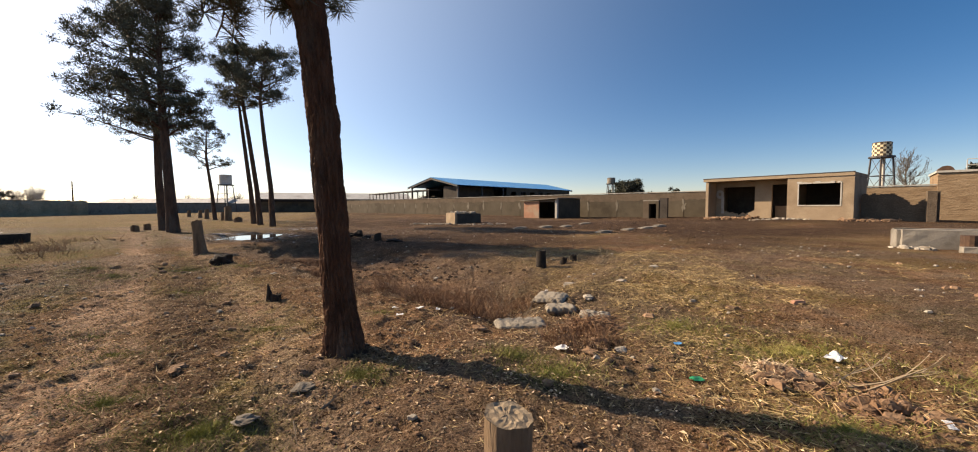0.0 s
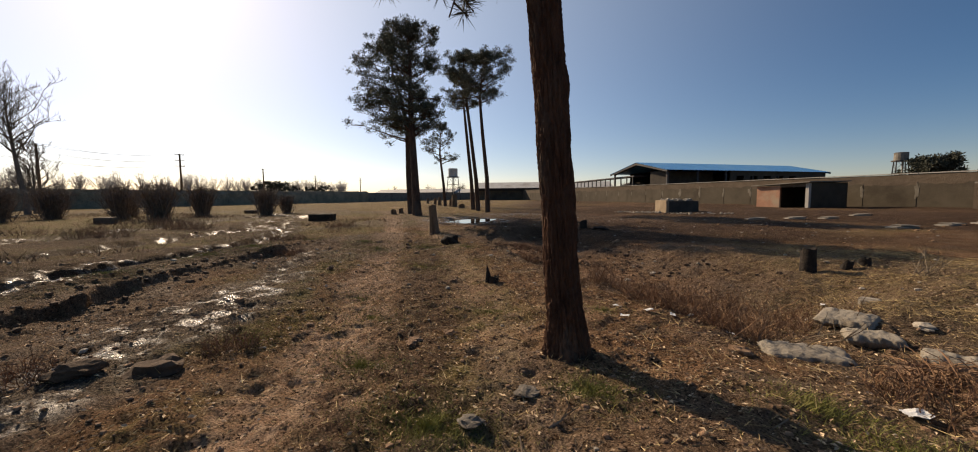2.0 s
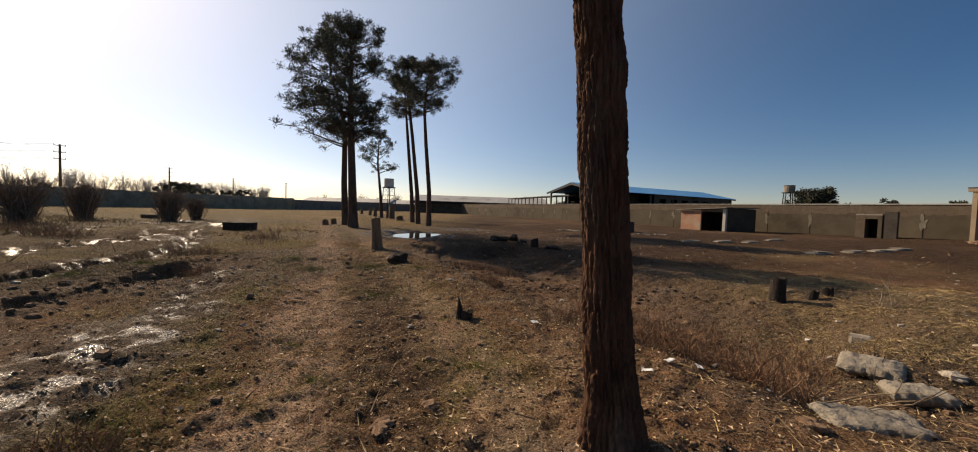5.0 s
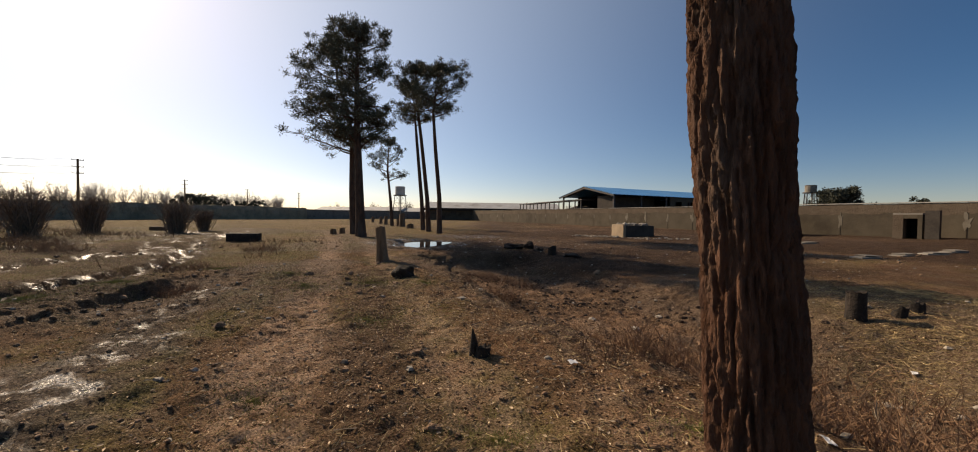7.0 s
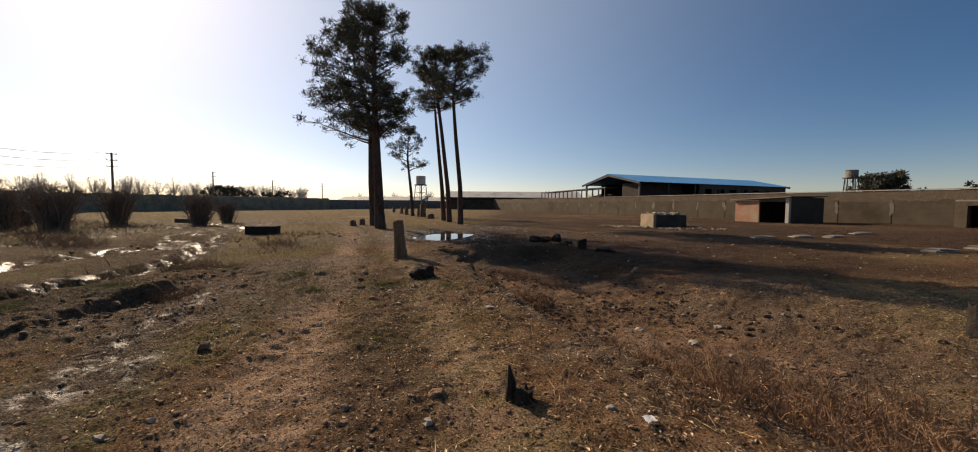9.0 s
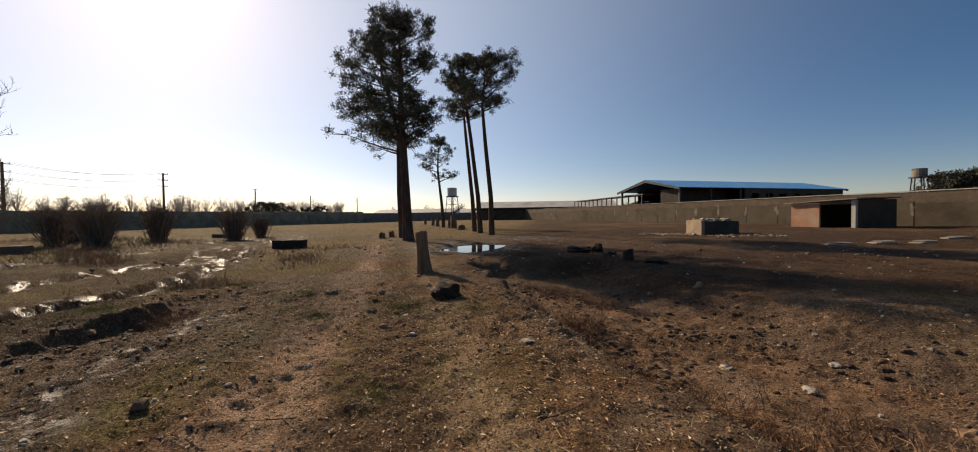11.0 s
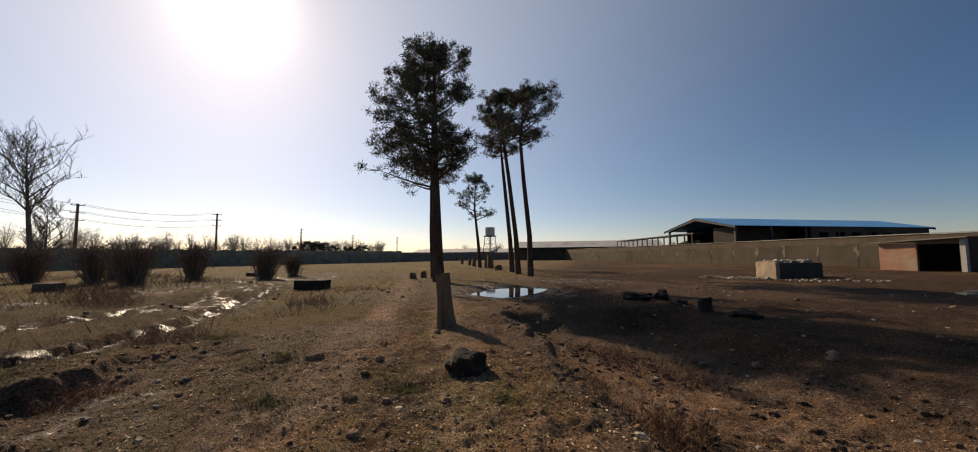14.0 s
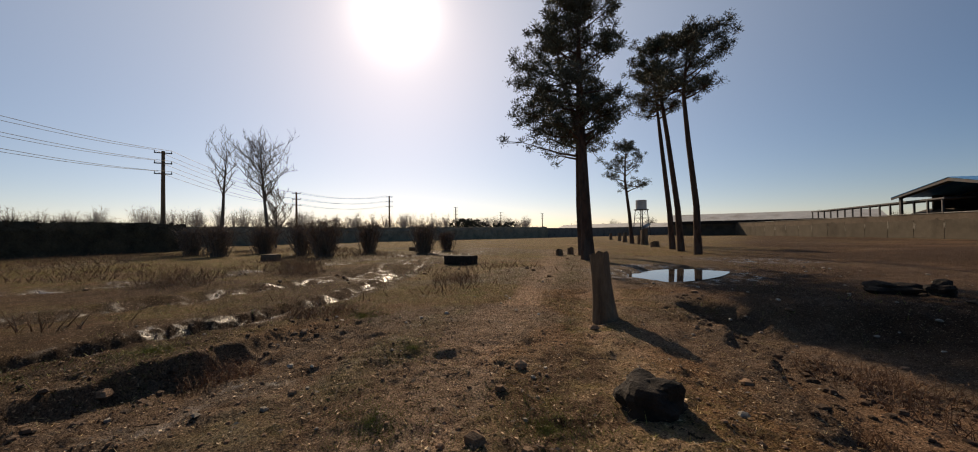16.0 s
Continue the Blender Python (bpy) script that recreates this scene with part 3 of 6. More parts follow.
def boundary_wall():
    """Runs along its own x; its face to the field is at y = 0 on the side of +y."""
    w = thing("wall_north", (WALL_A.x, WALL_A.y, 0.0), "long boundary wall of brown brick with patchy grey plaster", "wall", "", "structure", wall_turn)
    b = Build()
    for k in range(-8, 156, 4):
        b.box(k, k + 4, -0.35, 0.0, -0.4, 3.0 + random.uniform(-0.03, 0.03))
    part("wall_body", b, MUD_WALL, w)
    part("bare_brickwork", Build().box(-24, -8, -0.35, 0.0, -0.4, 3.0), TAN_BRICK, w, "unplastered tan brickwork")
    for k in range(-2, 36):
        x0, top = k * 4.0, 2.15 + random.uniform(-0.15, 0.18)
        b = Build()
        n, m = 14, len(b.v)
        for i in range(n + 1):
            x = x0 + 0.04 + 3.92 * i / n
            zt = top + 0.22 * noise.noise(Vector((x * 0.9, k, 0))) + 0.14 * noise.noise(Vector((x * 4, k, 3)))
            for y, z in ((0.0, -0.2), (0.035, -0.2), (0.035, zt), (0.0, zt)):
                b.v.append((x, y, z))
        for i in range(n):
            for j in range(4):
                a, c = m + i * 4 + j, m + i * 4 + (j + 1) % 4
                b.f.append((a, c, c + 4, a + 4))
        b.f += [(m, m + 1, m + 2, m + 3), tuple(m + n * 4 + j for j in (3, 2, 1, 0))]
        part("plaster_panel", b, PLASTER, w)
        if -3 < k < 22:
            b = Build()
            cx, cz, wid, hi = x0 + random.uniform(-0.15, 0.15), 1.5 + random.uniform(-0.2, 0.2), random.uniform(0.10, 0.24), random.uniform(0.3, 0.6)
            n = 22
            for y in (0.0, 0.05):
                for i in range(n):
                    a = 2 * math.pi * i / n
                    q = 1 + 1.1 * noise.noise(Vector((math.cos(a) * 1.7, math.sin(a) * 1.7, k * 3.1)))
                    b.v.append((cx + wid * q * math.cos(a), y, cz + hi * q * math.sin(a)))
            b.f = [tuple(range(n, 2 * n))] + [(i, (i + 1) % n, n + (i + 1) % n, n + i) for i in range(n)]
            part("lime_patch", b, FAINT_LIME, w, "pale lime stain at a joint in the plaster")
    for k in range(-6, 36):
        b = Build()
        b.box(k * 4 + 0.02, k * 4 + 3.98, -0.42, 0.07, 3.04, 3.1 + random.uniform(0, 0.03))
        part("coping", b, LIME if k < 9 or k % 5 == 0 else CONCRETE, w)
    return w


boundary_wall()

wt = thing("neighbour_building", (33.8, 32.5, 0.3), "tall brown brick building wall with a white roof edge", "building", "", "", -41.3)
b = Build().box(0, 26, 0, 6, -0.6, 3.7)
part("wall", b, TAN_BRICK, wt)
b = Build().box(-0.1, 26, -0.12, 6, 3.7, 3.86)
part("roof_edge", b, LIME, wt)
b = Build()
for x in (1.5, 2.5, 3.5, 4.5):
    b.tube([(x, 0.6, 3.85), (x, 0.6, 4.7)], [0.03, 0.03], 5)
for z in (4.25, 4.7):
    b.tube([(1.5, 0.6, z), (4.5, 0.6, z)], [0.03, 0.03], 5)
part("railing", b, LIME, wt)
b = Build()
for i in range(10):
    w = math.pi * i / 9
    b.v += [(0.5 - 0.45 * math.cos(w), 1.0, 3.85 + 0.45 * math.sin(w)), (0.5 - 0.45 * math.cos(w), 2.4, 3.85 + 0.45 * math.sin(w))]
b.f = [(2 * i, 2 * i + 2, 2 * i + 3, 2 * i + 1) for i in range(9)] + [tuple(range(0, 20, 2)), tuple(range(19, 0, -2))]
part("rusty_tank", b, RUST, wt)


# ---------------------------------------------------------------- the ruined house
def ruined_house():
    """Local x runs along the front, y into the house, z up."""
    z0 = 0.34
    hs = thing("ruined_house", (18.6, 37.7, z0), "abandoned flat-roofed house of tan plaster with gaping openings", "house", "", "", -49.0)
    L, D, T, R = 10.35, 4.6, 0.25, 6.3
    # front wall of the right-hand room round its window hole
    b = Build()
    b.box(R, 7.05, 0, T, -0.5, 3.35).box(9.6, L, 0, T, -0.5, 3.35).box(7.05, 9.6, 0, T, -0.5, 1.15).box(7.05, 9.6, 0, T, 2.85, 3.35)
    part("front_wall", b, HOUSE_PLASTER, hs)
    b = Build()
    b.box(6.99, 7.07, -0.03, 0.1, 1.1, 2.9).box(9.58, 9.66, -0.03, 0.1, 1.1, 2.9).box(7.07, 9.58, -0.03, 0.1, 1.08, 1.17)
    for k in range(9):
        x = 7.0 + 0.29 * k + random.uniform(-0.1, 0.1)
        b.box(x, x + random.uniform(0.15, 0.4), -0.02 - 0.002 * k, 0.05, 2.83, 2.9 + random.uniform(0.02, 0.12))
    part("window_surround", b, LIME, hs, "crumbling pale plaster edge of the window hole")
    part("side_wall", Build().box(L - T, L, T, D, -0.5, 3.35), HOUSE_PLASTER, hs)
    part("side_wall", Build().box(0, T, 0.02, D, -0.5, 3.35), HOUSE_PLASTER, hs)
    # Back wall is coloured dark in place of the rooms' shade.
    part("back_wall", Build().box(T, L - T, D - T, D, -0.5, 3.35), BROWN_AND_SHADE, hs)
    part("inner_wall", Build().box(R, R + T, T, D - T, -0.5, 3.35), HOUSE_PLASTER, hs)
    # porch: a back wall set in by 1.6 m with a broken hole, and a doorway beside it
    b = Build()
    b.box(T, 0.9, 1.6, 1.6 + T, -0.5, 3.35).box(3.5, 4.6, 1.6, 1.6 + T, -0.5, 2.1).box(0.9, 4.6, 1.6, 1.6 + T, 2.85, 3.35)
    for k in range(26):
        b.box(0.9 + 0.1 * k, 1.0 + 0.1 * k, 1.6, 1.6 + T, -0.5, 0.35 + 0.35 * abs(k / 13 - 1) ** 1.5 + 0.25 * noise.noise(Vector((k * 0.35, 3, 1))))
    b.box(3.5, 4.6, 1.63, 1.6 + T, 2.1, 2.85)
    part("porch_wall", b, HOUSE_PLASTER, hs, "broken inner wall behind the porch")
    part("door_jamb", Build().box(4.6, 4.78, 1.6, 1.85, -0.5, 3.35), HOUSE_PLASTER, hs)
    part("lintel", Build().box(4.78, R, 1.6, 1.85, 2.95, 3.35), HOUSE_PLASTER, hs)
    b = Build()
    for k in range(14):
        t = 2 * math.pi * k / 14
        b.box(0.62 + 0.22 * math.cos(t) - 0.1, 0.62 + 0.22 * math.cos(t) + 0.1, 1.55, 1.61 - 0.002 * k, 2.2 + 0.3 * math.sin(t) - 0.1, 2.2 + 0.3 * math.sin(t) + 0.1)
    b.box(0.75, 0.98, 1.56, 1.62, 0.4, 2.0)
    part("plaster_scar", b, LIME, hs, "pale broken plaster round a small hole")
    part("low_wall", Build().box(4.78, R, 2.6, 2.75, -0.5, 1.1), HOUSE_PLASTER, hs)
    part("floor_slab", Build().box(-0.1, L + 0.1, -0.2, D, -0.6, -0.02), CONCRETE, hs)
    part("porch_post", Build().box(0, 0.24, -0.02, 0.24, -0.5, 3.3), HOUSE_PLASTER, hs)
    b = Build()
    b.box(-0.2, L + 0.02, -0.08, D + 0.1, 3.35, 3.60)
    part("roof_slab", b, HOUSE_PLASTER, hs)
    part("roof_edge", Build().box(-0.22, L + 0.04, -0.11, -0.02, 3.60, 3.65), STEEL, hs)
    return hs


house = ruined_house()


def rubble(cx, cy, rx, ry, n, lo, hi, mat, label):
    b = Build()
    for _ in range(n):
        a, r = random.uniform(0, 6.28), math.sqrt(random.random())
        x, y = cx + rx * r * math.cos(a), cy + ry * r * math.sin(a)
        s = random.uniform(lo, hi)
        b.lump((x, y, h(x, y) + s * 0.2), s, s * random.uniform(0.6, 1), s * random.uniform(0.4, 0.7), 3, 6, 0.4, random.uniform(0, 3))
    return single("rubble", b, mat, label, "rubble", "", "stuff")


rubble(20.0, 36.0, 2.2, 1.2, 90, 0.08, 0.3, CLOD, "heap of broken brick and earth at the porch")
rubble(26.2, 29.6, 2.0, 0.9, 110, 0.07, 0.26, CLOD, "brick rubble heaped along the foot of the house")
rubble(23.0, 32.2, 4.0, 0.6, 120, 0.05, 0.16, STONE, "scattered pale rubble in front of the house")

# broken garden wall beside the house
rw = thing("broken_wall", (26.0, 29.9, 0.3), "broken stub of a brown brick wall with a ragged top", "wall", "", "", -38.0)
b = Build()
for k in range(36):
    top = float(np.interp(k / 35, (0, 0.45, 0.6, 0.7, 0.8, 1), (2.0, 2.0, 1.5, 1.15, 1.5, 2.1))) + 0.18 * noise.noise(Vector((k * 0.45, 7, 2)))
    b.box(0.02 + 0.11 * k, 0.13 + 0.11 * k, 1.5 - 0.01 * (k % 3), 1.85, -0.4, top)
part("wall_stub", b, MUD_WALL, rw)
part("pier", Build().box(3.3, 3.75, 0.8, 1.5, -0.4, 2.15), MUD_WALL, rw)


# ---------------------------------------------------------------- cattle shed on the wall
def shed():
    s = thing("shed", (5.9, 47.9, 0.0), "low shed of red brick and plaster with a sloping sheet roof", "shed", "", "", wall_turn)
    W, D = 5.2, 5.3
    part("brick_wall", Build().box(2.75, W, -0.22, 0, -0.3, 2.1), RED_BRICK, s, "red brick wall with patches of plaster")
    part("door_post", Build().box(0, 0.3, -0.3, 0.0, -0.3, 2.35), LIME, s)
    part("lintel", Build().box(0.3, 2.75, -0.2, -0.02, 2.0, 2.3), MUD_WALL, s)
    part("side_wall", Build().box(0, 0.25, -D, -0.3, -0.3, 2.4), PLASTER, s)
    part("side_wall", Build().box(W - 0.25, W - 0.02, -D, -0.22, -0.3, 2.1), MUD_WALL, s)
    # The gloom inside the shed is put into this wall's colour.
    part("back_wall", Build().box(0.25, W - 0.25, -D, -D + 0.2, -0.3, 2.3), BROWN_AND_SHADE, s)
    b = Build()
    b.v = [(-0.3, 0.35, 2.42), (W + 0.4, 0.35, 2.16), (W + 0.4, -D, 2.26), (-0.3, -D, 2.5)]
    b.v += [(x, y, z + 0.09) for x, y, z in b.v]
    b.f = [(3, 2, 1, 0), (4, 5, 6, 7), (0, 1, 5, 4), (1, 2, 6, 5), (2, 3, 7, 6), (3, 0, 4, 7)]
    part("roof_sheet", b, CONCRETE, s)
    return s


shed()


def doorway():
    s = thing("ruined_doorway", (16.3, 42.4, 0.05), "stub of a plastered doorway with a leaning slab beside it", "ruin", "", "", wall_turn)
    part("pier", Build().box(1.15, 1.75, -0.1, 0.5, -0.3, 1.95), MUD_WALL, s)
    part("pier", Build().box(0.1, 0.35, -0.1, 0.5, -0.3, 1.95), PLASTER, s)
    part("lintel", Build().box(0.35, 1.15, -0.1, 0.5, 1.65, 1.95), PLASTER, s)
    # Closed room with roof added behind the doorway, to keep its opening dark.
    part("back", Build().box(0.1, 1.75, -2.2, -2.05, -0.3, 1.95), BROWN_AND_SHADE, s)
    part("side_wall", Build().box(0.1, 0.3, -2.05, -0.1, -0.3, 1.95), PLASTER, s)
    part("side_wall", Build().box(1.55, 1.75, -2.05, -0.1, -0.3, 1.95), PLASTER, s)
    part("roof_slab", Build().box(0.1, 1.75, -2.2, 0.5, 1.95, 2.06), CONCRETE, s)
    part("slab", Build().box(-0.8, -0.05, 0.2, 0.55, -0.3, 2.25), BROWN_AND_SHADE, s, "upright brown masonry slab")
    return s


doorway()


# ---------------------------------------------------------------- blue-roofed barn beyond the wall
def barn():
    C, u = Vector((-10.2, 78.1)), Vector((0.640, 0.768))
    s = thing("barn", (C.x, C.y, 0.0), "open-sided steel barn with a bright blue sheet roof", "barn", "", "", math.degrees(math.atan2(u.y, u.x)))
    L, W, E, A = 42.0, 15.7, 5.95, 7.75
    for y0, z0, y1, z1 in ((-0.5, E - 0.12, W / 2, A), (W / 2, A, W + 0.5, E - 0.12)):
        b = Build()
        n = 84
        for i in range(n + 1):
            x = -0.8 + (L + 1.6) * i / n
            r = 0.04 * (i % 2)
            b.v += [(x, y0, z0 + r), (x, y1, z1 + r), (x, y0, z0 + r - 0.06), (x, y1, z1 + r - 0.06)]
        for i in range(n):
            k = 4 * i
            b.f += [(k, k + 4, k + 5, k + 1), (k + 2, k + 3, k + 7, k + 6), (k, k + 2, k + 6, k + 4), (k + 1, k + 5, k + 7, k + 3)]
        b.f += [(0, 1, 3, 2), (4 * n, 4 * n + 2, 4 * n + 3, 4 * n + 1)]
        part("roof_slope", b, ROOF_BLUE, s)
    for x in (-0.75, L + 0.75):
        b = Build()
        b.v = [(x, -0.5, E - 0.5), (x, W / 2, A - 0.5), (x, W + 0.5, E - 0.5), (x, W + 0.5, E - 0.1), (x, W / 2, A), (x, -0.5, E - 0.1)]
        b.v += [(p + 0.12, q, r) for p, q, r in b.v]
        b.f = [(0, 1, 4, 5), (1, 2, 3, 4), (6, 11, 10, 7), (7, 10, 9, 8)] + [(i, (i + 1) % 6, 6 + (i + 1) % 6, 6 + i) for i in range(6)]
        part("gable_trim", b, STEEL, s)
    for x in (0.0, 7.0, 14.0, 21.0, 28.0, 35.0, 42.0):
        for y in (0.2, W - 0.2):
            part("column", Build().box(x - 0.15, x + 0.15, y - 0.15, y + 0.15, -0.2, E), STEEL, s)
        b = Build()
        b.tube([(x, 0.2, E - 0.3), (x, W / 2, A - 0.35)], [0.16, 0.16], 4)
        b.tube([(x, W - 0.2, E - 0.3), (x, W / 2, A - 0.35)], [0.16, 0.16], 4)
        part("rafter", b, STEEL, s)
    part("end_wall", Build().box(0.5, 0.7, 0.4, W * 0.33, -0.2, E - 0.2), BROWN_AND_SHADE, s)
    b = Build()
    b.box(15, L, 0.02, 0.25, -0.2, 3.6).box(15, L, 0.02, 0.25, 4.9, E)
    for k in range(8):
        b.box(15 + 3.6 * k, 16.6 + 3.6 * k, 0.02, 0.25, 3.6, 4.9)
    part("long_wall", b, PLASTER, s)
    part("back_wall", Build().box(4, L, W - 0.3, W - 0.1, -0.2, E), BROWN_AND_SHADE, s)
    part("end_wall", Build().box(L - 0.2, L, 0.25, W - 0.3, -0.2, E), PLASTER, s)
    # Sheet added behind the open bay; its dark colour gives the shade there.
    part("shade_sheet", Build().box(1, 15, 4.0, 4.2, -0.2, E - 0.1), BROWN_AND_SHADE, s, "dark sheet added for the shade inside the open bay")
    return s


barn()


def canopy():
    s = thing("feeding_canopy", (-41.0, 112.0, 0.0), "long thin sheet canopy on a row of steel posts", "canopy", "", "", -51.0)
    L = 38.0
    part("roof_sheet", Build().box(0, L, 0, 3.0, 5.0, 5.2), STEEL, s)
    for k in range(15):
        part("post", Build().box(0.2 + 2.65 * k, 0.4 + 2.65 * k, 0.1, 0.3, 0, 5.0), STEEL, s)
    part("hay_heap", Build().lump((29, 5, 2.6), 6.0, 2.0, 1.6, 6, 14, 0.3), BROWN_AND_SHADE, s, "dark heap under the canopy")
    return s


canopy()


def long_building(at, turn, L, W, H, label):
    s = thing("farm_building", at, label, "building", "farm buildings", "", turn)
    part("wall", Build().box(0, L, 0, W, -0.3, H), PLASTER, s)
    b = Build()
    b.v = [(-0.6, -0.8, H - 0.1), (L + 0.6, -0.8, H - 0.1), (L + 0.6, W + 0.8, H - 0.1), (-0.6, W + 0.8, H - 0.1), (-0.6, W / 2, H + 0.16 * W), (L + 0.6, W / 2, H + 0.16 * W)]
    b.f = [(0, 1, 5, 4), (2, 3, 4, 5), (0, 4, 3), (1, 2, 5), (3, 2, 1, 0)]
    part("roof", b, ROOF_GREY, s)
    part("eave", Build().box(-0.6, L + 0.6, -0.85, -0.8, H - 0.9, H - 0.1), WOOD_DARK, s)
    for k in range(int(L // 6)):
        part("window", Build().box(2 + 6 * k, 3.6 + 6 * k, -0.03, 0.02, H * 0.45, H * 0.75), BROWN_AND_SHADE, s)
    return s


long_building((-70, 106, 0), 26.0, 42, 12, 3.9, "long low farm building with a pale sheet roof")
long_building((-205, 185, 0), 8.0, 60, 14, 4.0, "distant warehouse with a pale roof")
long_building((-150, 195, 0), 4.0, 45, 14, 3.6, "distant low farm building with a pale roof")


# ---------------------------------------------------------------- towers, poles, wires
def water_tower(name, at, top, r, tall, chequer, label, mat=None):
    s = thing(name, at, label, "water tower")
    if chequer:
        n, rows = 20, 6
        pale, dark = Build(), Build()
        for j in range(rows):
            for i in range(n):
                a0, a1 = 2 * math.pi * i / n, 2 * math.pi * (i + 1) / n
                z0, z1 = top - tall + tall * j / rows, top - tall + tall * (j + 1) / rows
                b = (pale, dark)[(i // 1 + j) % 2]
                k = len(b.v)
                b.v += [(r * math.cos(a), r * math.sin(a), z) for a, z in ((a0, z0), (a1, z0), (a1, z1), (a0, z1))]
                b.f.append((k, k + 1, k + 2, k + 3))
        tank = part("tank", pale, TANK_PALE, s, "cream panels of the chequered tank")
        part("dark_squares", dark, TANK_DARK, tank, "dark brown squares of the chequer")
    else:
        tank = part("tank", Build().tube([(0, 0, top - tall), (0, 0, top)], [r, r], 18), mat or ROOF_GREY, s)
    part("tank_top", Build().tube([(0, 0, top), (0, 0, top + 0.12)], [r + 0.05, r * 0.9], 20), TANK_DARK, s)
    part("platform", Build().tube([(0, 0, top - tall - 0.25), (0, 0, top - tall)], [r * 1.35, r * 1.35], 16), STEEL, s)
    foot = r * 1.15
    for sx, sy in ((1, 1), (1, -1), (-1, -1), (-1, 1)):
        part("leg", Build().tube([(sx * foot, sy * foot, -0.3), (sx * r * 0.75, sy * r * 0.75, top - tall)], [0.14, 0.12], 6), STEEL, s)
    hgt = top - tall
    for k in range(3):
        z0, z1 = hgt * k / 3, hgt * (k + 1) / 3
        f0 = foot + (r * 0.75 - foot) * k / 3
        f1 = foot + (r * 0.75 - foot) * (k + 1) / 3
        c = [(1, 1), (1, -1), (-1, -1), (-1, 1)]
        b = Build()
        for i in range(4):
            (ax, ay), (bx, by) = c[i], c[(i + 1) % 4]
            b.tube([(ax * f0, ay * f0, z0), (bx * f1, by * f1, z1)], [0.04, 0.04], 4)
            b.tube([(ax * f1, ay * f1, z1), (bx * f1, by * f1, z1)], [0.06, 0.06], 4)
        part("bracing", b, STEEL, s)
    part("pipe", Build().tube([(0.3, 0, -0.2), (0.3, 0, hgt)], [0.2, 0.2], 8), LIME, s)
    return s


water_tower("water_tower", (56.8, 62.9, 0), 10.9, 1.12, 2.0, True, "chequered cream and brown water tank on a steel frame")
water_tower("water_tower", (-87.7, 116.5, 0), 11.4, 1.7, 2.9, False, "grey water tank on a tall steel frame")
water_tower("water_tower", (32.6, 127.5, 0), 10.4, 1.25, 1.7, False, "small dark water tank on a steel frame behind trees", CONCRETE)


def power_pole(at, tall):
    s = thing("power_pole", (*at, h(*at)), "tall concrete power pole with three short crossarms", "power pole", "power poles along the hedge")
    part("pole", Build().tube([(0, 0, -0.3), (0, 0, tall)], [0.24, 0.15], 8), WOOD_OLD, s)
    for k in range(3):
        z = tall - 0.25 - 1.1 * k
        arm = part("crossarm", Build().box(-0.06, 0.06, -0.75, 0.75, z, z + 0.1), STEEL, s)
        for y in (-0.7, 0.7):
            part("insulator", Build().tube([(0, y, z + 0.1), (0, y, z + 0.3)], [0.05, 0.03], 6), LIME, arm)
    return s


POLES = [((-30.0, -15.5), 10.6), ((-58.2, -0.7), 10.6), ((-87.0, 14.7), 9.6), ((-91.8, 34.0), 10.1), ((-118.0, 64.0), 10.0), ((-140.0, 96.0), 10.0), ((-140.0, 118.0), 10.0)]
for at, tall in POLES:
    power_pole(at, tall)
for (a, ta), (c, tc) in zip(POLES, POLES[1:4]):
    for k in range(3):
        for off in (-0.7, 0.7):
            pts = []
            for i in range(13):
                u = i / 12
                z = (ta - 0.0 - 1.1 * k) * (1 - u) + (tc - 0.0 - 1.1 * k) * u - 0.9 * 4 * u * (1 - u)
                pts.append((a[0] + (c[0] - a[0]) * u, a[1] + (c[1] - a[1]) * u + off, z))
            single("power_line", Build().tube(pts, [0.018] * 13, 4), STEEL, "thin dark overhead power line between poles", "cable", "overhead lines")


